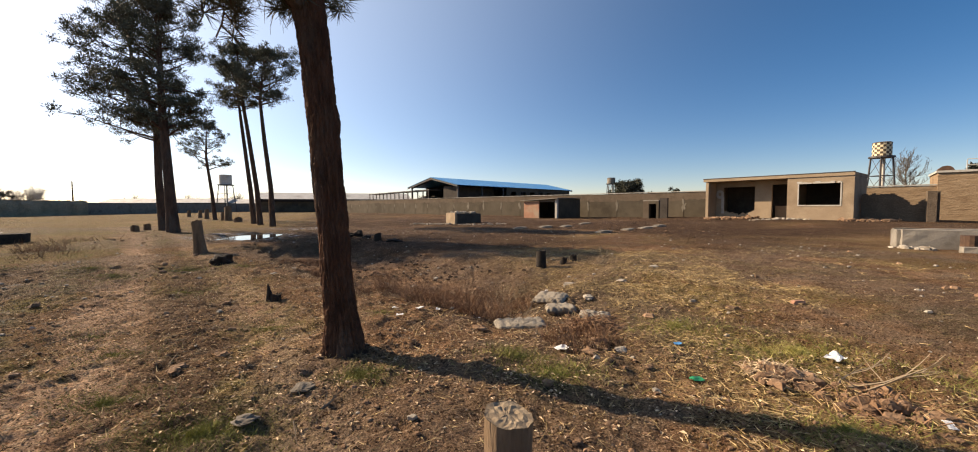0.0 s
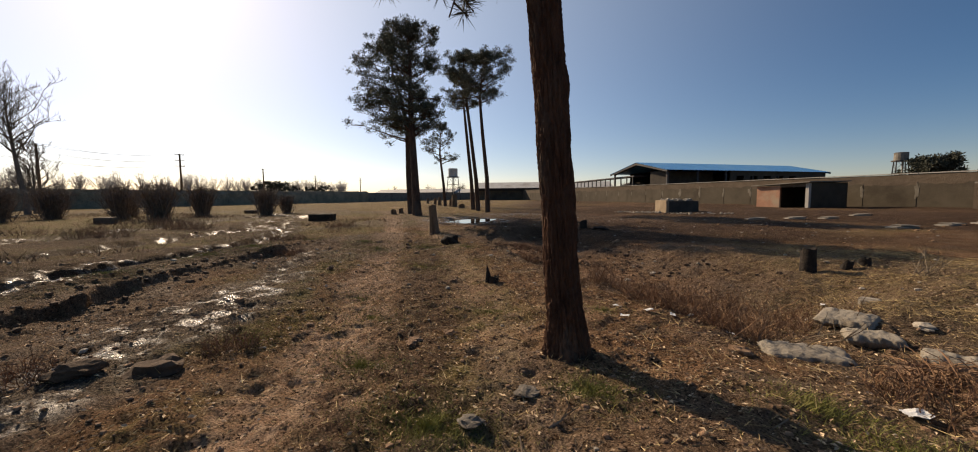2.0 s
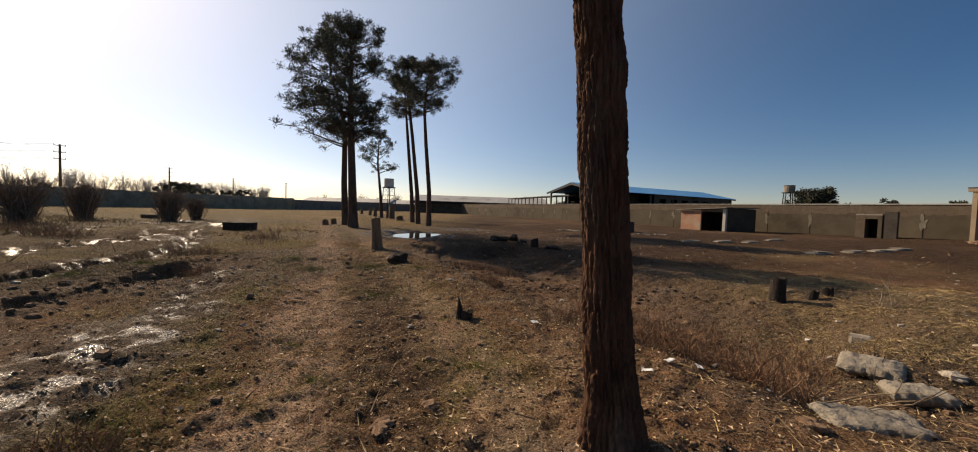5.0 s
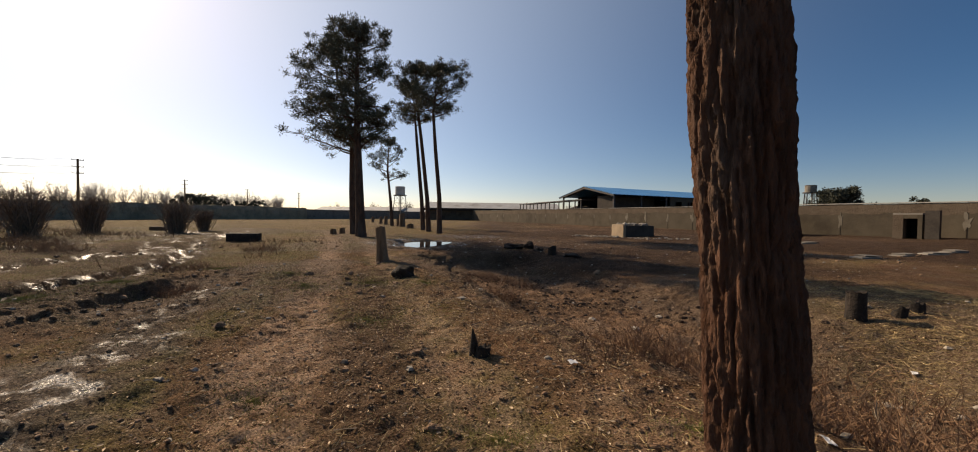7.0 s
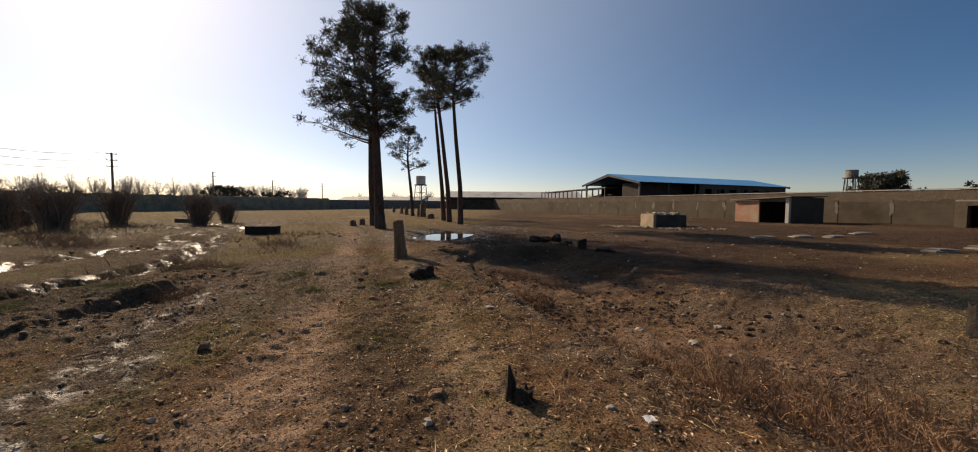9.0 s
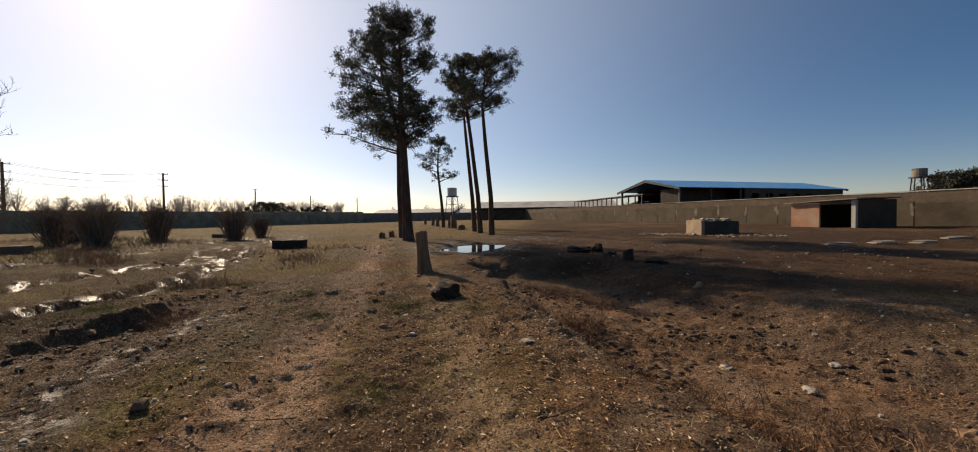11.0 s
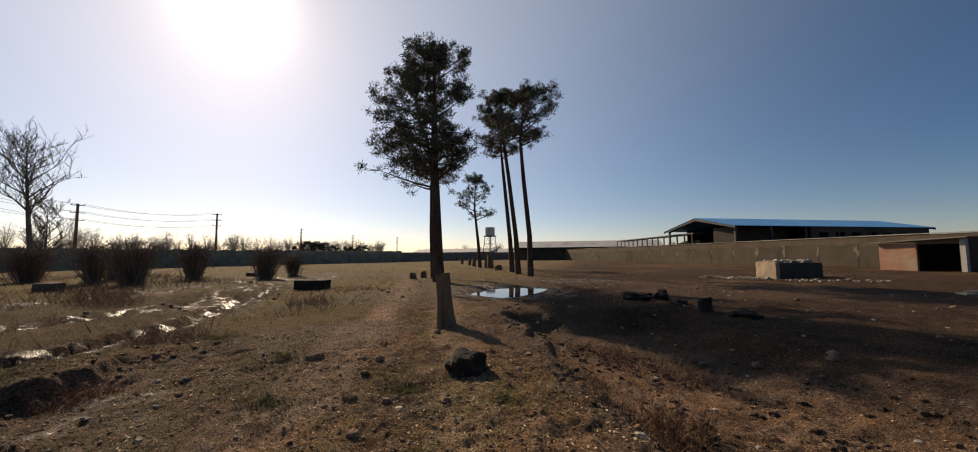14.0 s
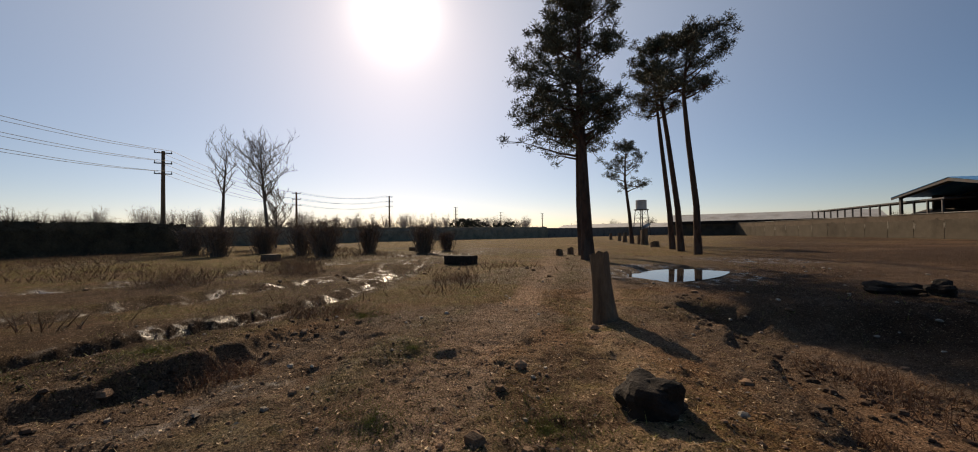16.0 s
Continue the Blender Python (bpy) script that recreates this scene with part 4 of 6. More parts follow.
# ---------------------------------------------------------------- hedges and far walls
def hedge(name, line, tall, thick, label, mat, dens=9.0):
    b = Build()
    for (ax, ay), (bx, by) in zip(line, line[1:]):
        d = Vector((bx - ax, by - ay))
        n = Vector((-d.y, d.x)).normalized()
        steps = max(2, int(d.length / 1.2))
        k0 = len(b.v)
        for i in range(steps + 1):
            p = Vector((ax, ay)) + d * i / steps
            for s, z in ((-1, -0.2), (-1.0, 0.75), (-0.8, 1.0), (0.8, 1.0), (1.0, 0.75), (1, -0.2)):
                q = p + n * s * thick / 2 * (1 + 0.2 * noise.noise(Vector((p.x, p.y, z * 3))))
                b.v.append((q.x, q.y, max(z, -0.2) * tall * (1 + 0.07 * noise.noise(Vector((p.x * 0.6, p.y * 0.6, s))))))
        for i in range(steps):
            for j in range(5):
                a = k0 + i * 6 + j
                b.f.append((a, a + 1, a + 7, a + 6))
        b.f += [tuple(k0 + j for j in range(6)), tuple(k0 + steps * 6 + j for j in reversed(range(6)))]
        for _ in range(int(d.length * dens)):
            p = Vector((ax, ay)) + d * random.random()
            s = random.choice((-1, 1, 0))
            q = p + n * (s * thick / 2 if s else random.uniform(-0.45, 0.45) * thick)
            z = tall * (random.uniform(0.1, 0.95) if s else 1.0)
            c = Vector((q.x, q.y, z))
            for _ in range(3):
                b.blade(c, c + Vector((random.uniform(-0.4, 0.4), random.uniform(-0.4, 0.4), random.uniform(0.05, 0.4))), 0.03)
    return single(name, b, mat, label, "hedge", "", "")


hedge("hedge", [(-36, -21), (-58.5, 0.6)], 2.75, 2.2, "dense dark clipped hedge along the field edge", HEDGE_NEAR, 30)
hedge("hedge", [(-72, -6), (-83, 17), (-87, 43), (-87, 75)], 2.9, 2.4, "long hedge at the far side of the field, paled for haze", HEDGE_HAZED)
fw = single("wall_far", Build().box(-260, -84, 0, 0.4, -0.3, 2.5), CONCRETE, "long grey boundary wall at the far end of the field", "wall", "", "structure")
fw.matrix_basis = pose(0, 150, 0, 0, 0, 0)
fw = single("wall_far", Build().box(0, 78, 0, 0.4, -0.3, 2.6), CONCRETE, "grey boundary wall closing the far field corner", "wall", "", "structure")
fw.matrix_basis = pose(-88, 75, 0, 0, 0, 92)


# ---------------------------------------------------------------- trees
def needle_tuft(b, c, r, n, w):
    for _ in range(n):
        d = Vector((random.gauss(0, 1), random.gauss(0, 1), random.gauss(0.25, 0.8))).normalized()
        s = Vector(c) + d * r * random.uniform(0.0, 0.45)
        b.blade(s, s + d * r * random.uniform(0.5, 1.0) + Vector((0, 0, -0.05 * r)), w)


def limb(b, tips, p, d, length, r, level, spread_, droop=0.0, segs=5):
    """A wandering limb with side branches; gathers the places for foliage in tips."""
    pts, rad, q, e = [Vector(p)], [r], Vector(p), Vector(d).normalized()
    for k in range(segs):
        e = (e + Vector((random.gauss(0, 0.14), random.gauss(0, 0.14), random.gauss(0.05 - droop, 0.1)))).normalized()
        q = q + e * length / segs
        pts.append(q.copy())
        rad.append(max(r * (1 - 0.85 * (k + 1) / segs), 0.008))
    b.tube(pts, rad, 6 if level == 0 else 4, False)
    if level < 2:
        for k in range(2, segs + 1):
            for _ in range(spread_):
                side = Vector((random.gauss(0, 1), random.gauss(0, 1), random.gauss(0.1, 0.5))).normalized()
                limb(b, tips, pts[k], e * 0.7 + side * 0.9, length * random.uniform(0.3, 0.5), rad[k] * 0.6 + 0.006, level + 1, max(0, spread_ - 1), droop, 3)
    if level >= 1:
        tips.append(pts[-1])
        tips.append(pts[len(pts) // 2])
    return pts


LEFT, DEEP = Vector((-0.738, -0.675, 0)), Vector((-0.675, 0.738, 0))


def bough(b, f, p, d, length, r, puff, per):
    """A wandering bough that forks in its outer part; tufts of needles sit on the forks."""
    pts, q, e, n = [Vector(p)], Vector(p), Vector(d).normalized(), 6
    for k in range(n):
        e = (e + Vector((random.gauss(0, 0.13), random.gauss(0, 0.13), random.gauss(0.03, 0.10)))).normalized()
        q = q + e * length / n
        pts.append(q.copy())
    b.tube(pts, [max(r * (1 - 0.13 * k), 0.012) for k in range(n + 1)], 5, False)
    tips = [pts[-1]]
    for k in range(3, n + 1):
        for _ in range(2):
            side = Vector((random.gauss(0, 1), random.gauss(0, 1), random.gauss(0.25, 0.5))).normalized()
            w = (e * 0.6 + side * 0.9).normalized() * (0.25 + length * random.uniform(0.14, 0.34))
            m, t = pts[k] + w * 0.5 + Vector((0, 0, -0.02)), pts[k] + w
            b.tube([pts[k], m, t], [r * 0.3, r * 0.22, 0.008], 4, False)
            tips.append(t)
    for t in tips:
        c, s = t + Vector((0, 0, 0.08)), puff * random.uniform(0.6, 1.25)
        for _ in range(per):
            d = Vector((random.gauss(0, 1), random.gauss(0, 1), random.gauss(0.2, 0.9))).normalized()
            a = c + Vector((d.x, d.y, d.z * 0.8)) * s * random.uniform(0.05, 0.8)
            g = (d + Vector((random.gauss(0, 0.45), random.gauss(0, 0.45), random.gauss(0.25, 0.35)))).normalized()
            f.blade(a, a + g * random.uniform(0.10, 0.19), 0.026)


def pine(at, line, radii, z_low, z_top, profile, label, boughs=24, puff=0.42, per=60, bias=(0, 0), rise=0.25):
    """profile: the crown's reach from its foot to its top; bias: how far it leans to LEFT and DEEP."""
    s = thing("pine_tree", (*at, h(*at)), label, "pine tree", "tall pines in a row")
    part("trunk", Build().tube(line, radii, 12), BARK, s)
    lb, f = Build(), Build()
    zs = [p[2] for p in line]
    for k in range(boughs):
        u = (k + 0.5) / boughs
        reach = float(np.interp(u, np.linspace(0, 1, len(profile)), profile)) * random.uniform(0.72, 1.1)
        z = z_low + (z_top - z_low) * (0.02 + 0.86 * u) - 0.12 * reach
        a = 2.4 * k + random.uniform(-0.5, 0.5)
        d = Vector((math.cos(a), math.sin(a), 0)) + LEFT * bias[0] + DEEP * bias[1]
        scale = 0.55 + 0.45 * min(d.length, 1.6)
        d = d.normalized() + Vector((0, 0, rise + 0.3 * u * u + random.uniform(-0.35, 0.40)))
        stem = Vector((*(float(np.interp(z, zs, [p[j] for p in line])) for j in (0, 1)), z))
        bough(lb, f, stem, d, reach * scale, 0.035 + 0.045 * (1 - u), puff, per)
    for k in range(5):
        bough(lb, f, Vector(line[-1]) - Vector((0, 0, 1.1)), Vector((random.gauss(0, 0.5), random.gauss(0, 0.5), 0.9)), 1.1, 0.03, puff, per)
    part("branchwork", lb, BARK, s)
    part("crown", f, NEEDLES, s, "dark clumps of pine needles with gaps")
    return s


random.seed(11)
pine((-17.9, 19.8), [(0, 0, -0.3), (-0.05, -0.02, 1.0), (-0.12, -0.05, 3.0), (-0.4, 0.05, 6.5), (-0.55, 0.2, 9.5), (-0.75, 0.35, 12.0)], [0.34, 0.27, 0.23, 0.19, 0.12, 0.03], 5.0, 12.2, (1.5, 1.8, 1.9, 1.9, 2.2, 1.9), "tall leaning pine with a broad ragged crown", 38, 0.45, 76, (0.1, 0.2), 0.15)
pine((-21.8, 23.4), [(0, 0, -0.3), (-0.1, -0.1, 3.0), (-0.1, -0.1, 6.8), (-0.45, -0.35, 9.0), (-0.9, -0.7, 10.6), (-1.1, -0.8, 13.2)], [0.27, 0.21, 0.17, 0.13, 0.09, 0.03], 5.4, 13.4, (2.4, 2.8, 2.8, 2.6, 2.2, 1.8), "tall pine with long boughs low in its crown", 30, 0.50, 70, (0.6, 0.1), 0.05)
pine((-18.95, 30.25), [(0, 0, -0.3), (-0.05, 0, 3.0), (-0.35, -0.2, 7.0), (-0.5, -0.35, 10.0), (-0.2, -0.1, 13.6)], [0.25, 0.18, 0.15, 0.11, 0.03], 9.6, 13.9, (1.5, 2.0, 2.1, 1.9, 1.3), "tall slim pine with a high rounded crown", 20, 0.48, 76, (-0.35, 0))
pine((-21.35, 32.35), [(0, 0, -0.3), (-0.15, -0.1, 3.0), (-0.6, -0.4, 8.0), (-1.0, -0.7, 12.0), (-1.05, -0.75, 14.6)], [0.25, 0.19, 0.15, 0.11, 0.03], 9.8, 15.0, (1.2, 1.7, 1.8, 1.6, 1.0), "tall slim pine with a high narrow crown", 20, 0.48, 76, (0.1, 0))
pine((-23.75, 35.05), [(0, 0, -0.3), (-0.15, -0.1, 3.0), (-0.6, -0.4, 9.0), (-0.9, -0.7, 14.0)], [0.25, 0.19, 0.14, 0.03], 10.2, 14.4, (1.4, 2.0, 2.0, 1.2), "tall slim pine behind two others", 10, 0.46, 64, (0.3, 0))
pine((-33.6, 42.8), [(0, 0, -0.3), (-0.2, -0.1, 3.0), (-0.5, -0.4, 7.0), (-0.4, -0.3, 10.8)], [0.24, 0.18, 0.12, 0.03], 5.6, 11.0, (1.7, 2.6, 2.8, 2.1, 1.2), "small open pine with layered branches", 15, 0.42, 56, (0, 0), 0.05)


def near_pine():
    """The pine beside the path; its trunk has deep plated bark."""
    line = [(-1.52, 3.64, -0.25), (-1.53, 3.64, 0.3), (-1.585, 3.64, 0.8), (-1.63, 3.64, 1.5), (-1.675, 3.63, 2.2), (-1.73, 3.62, 2.9), (-1.80, 3.60, 3.5), (-1.9, 3.56, 4.5), (-1.95, 3.55, 6.5), (-1.9, 3.6, 8.5)]
    rad = [0.23, 0.168, 0.154, 0.150, 0.150, 0.148, 0.165, 0.13, 0.1, 0.03]
    s = thing("pine_tree", (-1.50, 3.57, 0.0), "old pine with thick plated brown bark beside the path", "pine tree")
    zs = np.r_[np.arange(-0.25, 3.7, 0.014), np.arange(3.7, 8.5, 0.25)]
    lz = [p[2] for p in line]
    cx, cy, rr = np.interp(zs, lz, [p[0] for p in line]), np.interp(zs, lz, [p[1] for p in line]), np.interp(zs, lz, rad)
    n = 150
    th = np.arange(n) * 2 * np.pi / n
    b = Build()
    for z, x, y, r in zip(zs, cx, cy, rr):
        for a in th:
            ca, sa = math.cos(a), math.sin(a)
            warp = 0.30 * noise.noise(Vector((ca * 2.5, sa * 2.5, z * 5)))
            near, _ = noise.voronoi(Vector((ca * 4.8 + warp, sa * 4.8 + warp, z * 2.4 + 0.5 * warp)))
            plates = near[1] - near[0]
            near, _ = noise.voronoi(Vector((ca * 12 + warp, sa * 12 - warp, z * 9)))
            cracks = near[1] - near[0]
            fine = noise.noise(Vector((ca * 20, sa * 20, z * 45))) + 0.8 * noise.noise(Vector((ca * 9, sa * 9, z * 60)))
            root = 0.06 * max(0, 0.5 - z) ** 1.5 * (1 + math.sin(5 * a + 1))
            lumpy = 0.016 * noise.noise(Vector((ca, sa, z * 1.4))) + 0.022 * math.exp(-((z - 2.35) / 0.12) ** 2) * max(0, math.cos(a - 0.2))
            q = r + root + lumpy + 0.022 * min(plates * 4.0, 1) + 0.009 * min(cracks * 3.5, 1) + 0.005 * fine - 0.031
            b.v.append((x + q * ca + 1.50, y + q * sa - 3.57, z))
    m = len(zs)
    b.f = [(k * n + i, k * n + (i + 1) % n, (k + 1) * n + (i + 1) % n, (k + 1) * n + i) for k in range(m - 1) for i in range(n)]
    part("trunk", b, BARK_NEAR, s, "rough reddish-brown bark in deep vertical plates", True)
    lb, tips, o = Build(), [], Vector((1.50, -3.57, 0))
    low = [Vector(p) + o for p in ((-1.76, 3.53, 3.42), (-2.05, 3.46, 3.62), (-2.5, 3.33, 3.72), (-3.1, 3.1, 3.85), (-3.9, 2.8, 3.95))]
    lb.tube(low, [0.12, 0.085, 0.06, 0.04, 0.02], 8)
    for k in range(34):
        p = low[1 + k % 4] + Vector((random.gauss(0, 0.2), random.gauss(0, 0.2), random.gauss(0.0, 0.05)))
        limb(lb, tips, low[1 + k % 3], Vector((random.gauss(-0.4, 0.8), random.gauss(0, 0.9), random.gauss(0.1, 0.3))), random.uniform(0.3, 0.65), 0.010, 1, 2, 0.03, 4)
    for k in range(9):
        limb(lb, tips, Vector((-1.92, 3.5, 4.4 + 0.45 * k)) + o, Vector((math.cos(2.4 * k), math.sin(2.4 * k), 0.5)), 1.9 - 0.1 * k, 0.05, 0, 1)
    part("branchwork", lb, BARK, s)
    f = Build()
    for t in tips:
        if t.z > 3.55 or random.random() < 0.25:
            needle_tuft(f, t, 0.19, 60, 0.0055)
    part("crown", f, NEEDLES, s, "dark pine needles on drooping twigs")
    tw = Build()
    for _ in range(70):
        p = low[1 + random.randrange(3)] + Vector((random.gauss(-0.1, 0.35), random.gauss(0, 0.3), random.uniform(-0.12, 0.05)))
        q, e, pts = p.copy(), Vector((random.gauss(0, 0.6), random.gauss(0, 0.6), random.uniform(-0.5, 0.1))), []
        for _ in range(6):
            pts.append(q.copy())
            e = e + Vector((random.gauss(0, 0.35), random.gauss(0, 0.35), random.gauss(-0.12, 0.3)))
            q = q + e.normalized() * random.uniform(0.04, 0.09)
        tw.tube(pts, [0.004, 0.0035, 0.003, 0.003, 0.002, 0.0015], 3, False)
    part("hanging_twigs", tw, TWIG, s, "bare curling twigs")
    return s


BARK_NEAR = surface("plated_bark", (0.065, 0.031, 0.019), (0.15, 0.072, 0.042), (0.13, 0.088, 0.064), 9, 70, 0.95, relief=0.9, depth=0.012, stretch=(1, 1, 0.3))
near_pine()


def bare_tree(at, tall, r, label, forks=3, seed=1, low=0.35, thin=False):
    random.seed(seed)
    s = thing("bare_tree", (*at, h(*at)), label, "bare tree", "leafless trees")
    lead, q, d = [], Vector((0, 0, -0.3)), Vector((0, 0, 1))
    for k in range(11):
        lead.append(q.copy())
        d = (d + Vector((random.gauss(0, 0.025), random.gauss(0, 0.025), 0.15))).normalized()
        q = q + d * (tall + 0.3) / 10
    part("trunk", Build().tube(lead, [r * (1 - 0.09 * k) for k in range(11)], 8), BARE, s)
    b = Build()

    def twig(p, e, length, rr, depth):
        pts, q, e = [p], p, e.normalized()
        for _ in range(4):
            e = (e + Vector((random.gauss(0, 0.13), random.gauss(0, 0.13), random.gauss(0.10, 0.08)))).normalized()
            q = q + e * length / 4
            pts.append(q)
        b.tube(pts, [rr, rr * 0.8, rr * 0.62, rr * 0.45, rr * 0.3], 4 if depth == 0 else 3, False)
        if depth < 3:
            for k in range(forks + (2 if depth == 0 else 1)):
                side = Vector((random.gauss(0, 1), random.gauss(0, 1), random.gauss(0.3, 0.4))).normalized()
                twig(pts[1 + k % 4], e * 0.8 + side * 0.8, length * random.uniform(0.35, 0.55), max(rr * 0.5, 0.016), depth + 1)
    for k in range(6 + 4 * forks):
        u = low + (1 - low) * (k + 0.5) / (6 + 4 * forks)
        i = min(int(u * 10), 9)
        p = lead[i].lerp(lead[i + 1], u * 10 - i)
        a = 2.4 * k + random.uniform(-0.5, 0.5)
        reach = tall * 0.29 * (0.55 + 0.75 * math.sin(math.pi * min(1.0, 0.25 + 0.7 * (u - low) / (1 - low)))) * random.uniform(0.6, 1.1) * (0.75 if thin else 1.0)
        twig(p, Vector((math.cos(a), math.sin(a), 0.5 + 0.5 * u)), reach, r * 0.46 * (1.2 - u), 0)
    part("branchwork", b, BARE, s)
    return s


bare_tree((-58.0, 9.0), 11.4, 0.27, "leafless tree with fine spreading branches", 4, 5, 0.46)
bare_tree((-62.5, 4.0), 12.2, 0.27, "leafless tree with few upright limbs", 2, 8, 0.5, True)
bare_tree((-60.0, 9.8), 6.2, 0.14, "low leafless tree with fine branches", 4, 9, 0.15)


def shrub(at, tall, wide, seed):
    random.seed(seed)
    s = thing("shrub", (*at, h(*at)), "dark leafless shrub with many upright stems", "shrub", "shrubs along the field")
    b = Build()
    for _ in range(150):
        a, t = random.uniform(0, 6.28), random.uniform(0.05, 0.6)
        d = Vector((math.cos(a) * t, math.sin(a) * t, 1)).normalized()
        p = Vector((random.gauss(0, 0.2), random.gauss(0, 0.2), -0.1)) * wide
        q, pts = Vector(p), []
        for k in range(5):
            pts.append(q.copy())
            d = (d + Vector((random.gauss(0, 0.1), random.gauss(0, 0.1), 0.05))).normalized()
            q = q + d * tall * random.uniform(0.17, 0.27)
        b.tube(pts, [0.028, 0.024, 0.02, 0.015, 0.008], 3, False)
        for k in range(14):
            c = pts[random.randrange(1, 5)]
            b.blade(c, c + Vector((random.gauss(0, 0.3), random.gauss(0, 0.3), random.uniform(0.1, 0.5))) * wide, 0.014)
    part("stem_tangle", b, SHRUB, s)
    return s


for k, (x, y, tall, wide) in enumerate(((-37.7, 10.3, 2.4, 1.0), (-33.9, 11.3, 2.6, 1.1), (-36.6, 15.0, 2.4, 1.0), (-33.0, 18.1, 2.4, 0.9), (-34.2, 20.6, 1.6, 0.7),
                                       (-40.0, 5.0, 2.3, 1.2), (-43.5, 8.0, 2.4, 1.2), (-45.0, 3.0, 2.3, 1.2), (-42.0, 12.0, 2.2, 1.0))):
    shrub((x, y), tall, wide, 40 + k)


def far_trees(name, places, tall, label, mat, seed):
    random.seed(seed)
    b = Build()
    for x, y in places:
        t = tall * random.uniform(0.75, 1.2)
        b.tube([(x, y, -0.2), (x, y, t * 0.4)], [0.3, 0.22], 5)
        for _ in range(34):
            a, e = random.uniform(0, 6.28), random.uniform(0.15, 1.0)
            p = Vector((x, y, t * random.uniform(0.22, 0.45)))
            q = Vector((x + math.cos(a) * e * t * 0.38, y + math.sin(a) * e * t * 0.38, t * (1.0 - 0.3 * e * e) * random.uniform(0.85, 1.05)))
            b.blade(p, q, 0.10)
            for _ in range(10):
                c = p.lerp(q, random.uniform(0.35, 1))
                b.blade(c, c + Vector((random.gauss(0, 0.5), random.gauss(0, 0.5), random.gauss(0.45, 0.3))) * t * 0.12, 0.045)
    return single(name, b, mat, label, "trees", "", "stuff")


random.seed(3)
far_trees("far_trees", [(-165 - 0.3 * k + random.gauss(0, 3), -60 + 2.2 * k + random.gauss(0, 1.5)) for k in range(98)], 10.2, "row of distant bare trees on the horizon, paled for haze", HAZED_BARE, 6)
far_trees("far_trees", [(-235 + 6.0 * k + random.gauss(0, 5), 225 + random.gauss(0, 8)) for k in range(46)], 9.0, "distant bare trees behind the far buildings", BARE, 7)
far_trees("far_trees", [(-40 + 7.0 * k + random.gauss(0, 4), 250 + random.gauss(0, 8)) for k in range(10)], 10.0, "distant bare trees behind the barn", BARE, 8)


def leafy_clump(at, rx, ry, tall, label, seed, n=60):
    random.seed(seed)
    s = thing("far_tree", (*at, 0.0), label, "tree", "distant leafy trees")
    part("trunk", Build().tube([(0, 0, -0.3), (0, 0, tall * 0.5)], [0.35, 0.2], 6), BARK, s)
    b = Build()
    for _ in range(n):
        c = Vector((random.gauss(0, rx * 0.42), random.gauss(0, ry * 0.42), tall * random.uniform(0.4, 0.95)))
        for _ in range(60):
            d = Vector((random.gauss(0, 1), random.gauss(0, 1), random.gauss(0, 1))).normalized()
            p = c + d * random.uniform(0, tall * 0.1)
            b.blade(p, p + d * tall * 0.05, 0.16)
    part("crown", b, FARWOOD, s)
    return s


leafy_clump((36.2, 122.0), 4.6, 3.5, 9.4, "dark evergreen tree beyond the boundary wall", 21, 110)
leafy_clump((-172, 98), 13, 9, 8.5, "broad dark evergreen at the far field end", 22, 110)
leafy_clump((-160, 110), 9, 7, 6.5, "rounded dark evergreen at the far field end", 23, 70)
for k, (x, y) in enumerate(((48, 96), (54, 92), (60, 88), (66, 84), (42, 100))):
    leafy_clump((x, y), 1.6, 1.6, 5.6 + 0.4 * (k % 3), "small dark tree showing over the wall", 30 + k, 16)
bare_tree((62.0, 64.5), 8.4, 0.25, "large bare tree behind the chequered water tower", 4, 14, 0.2)
leafy_clump((72.0, 62.0), 4, 3, 8.0, "dark evergreen behind the yard wall", 37, 40)


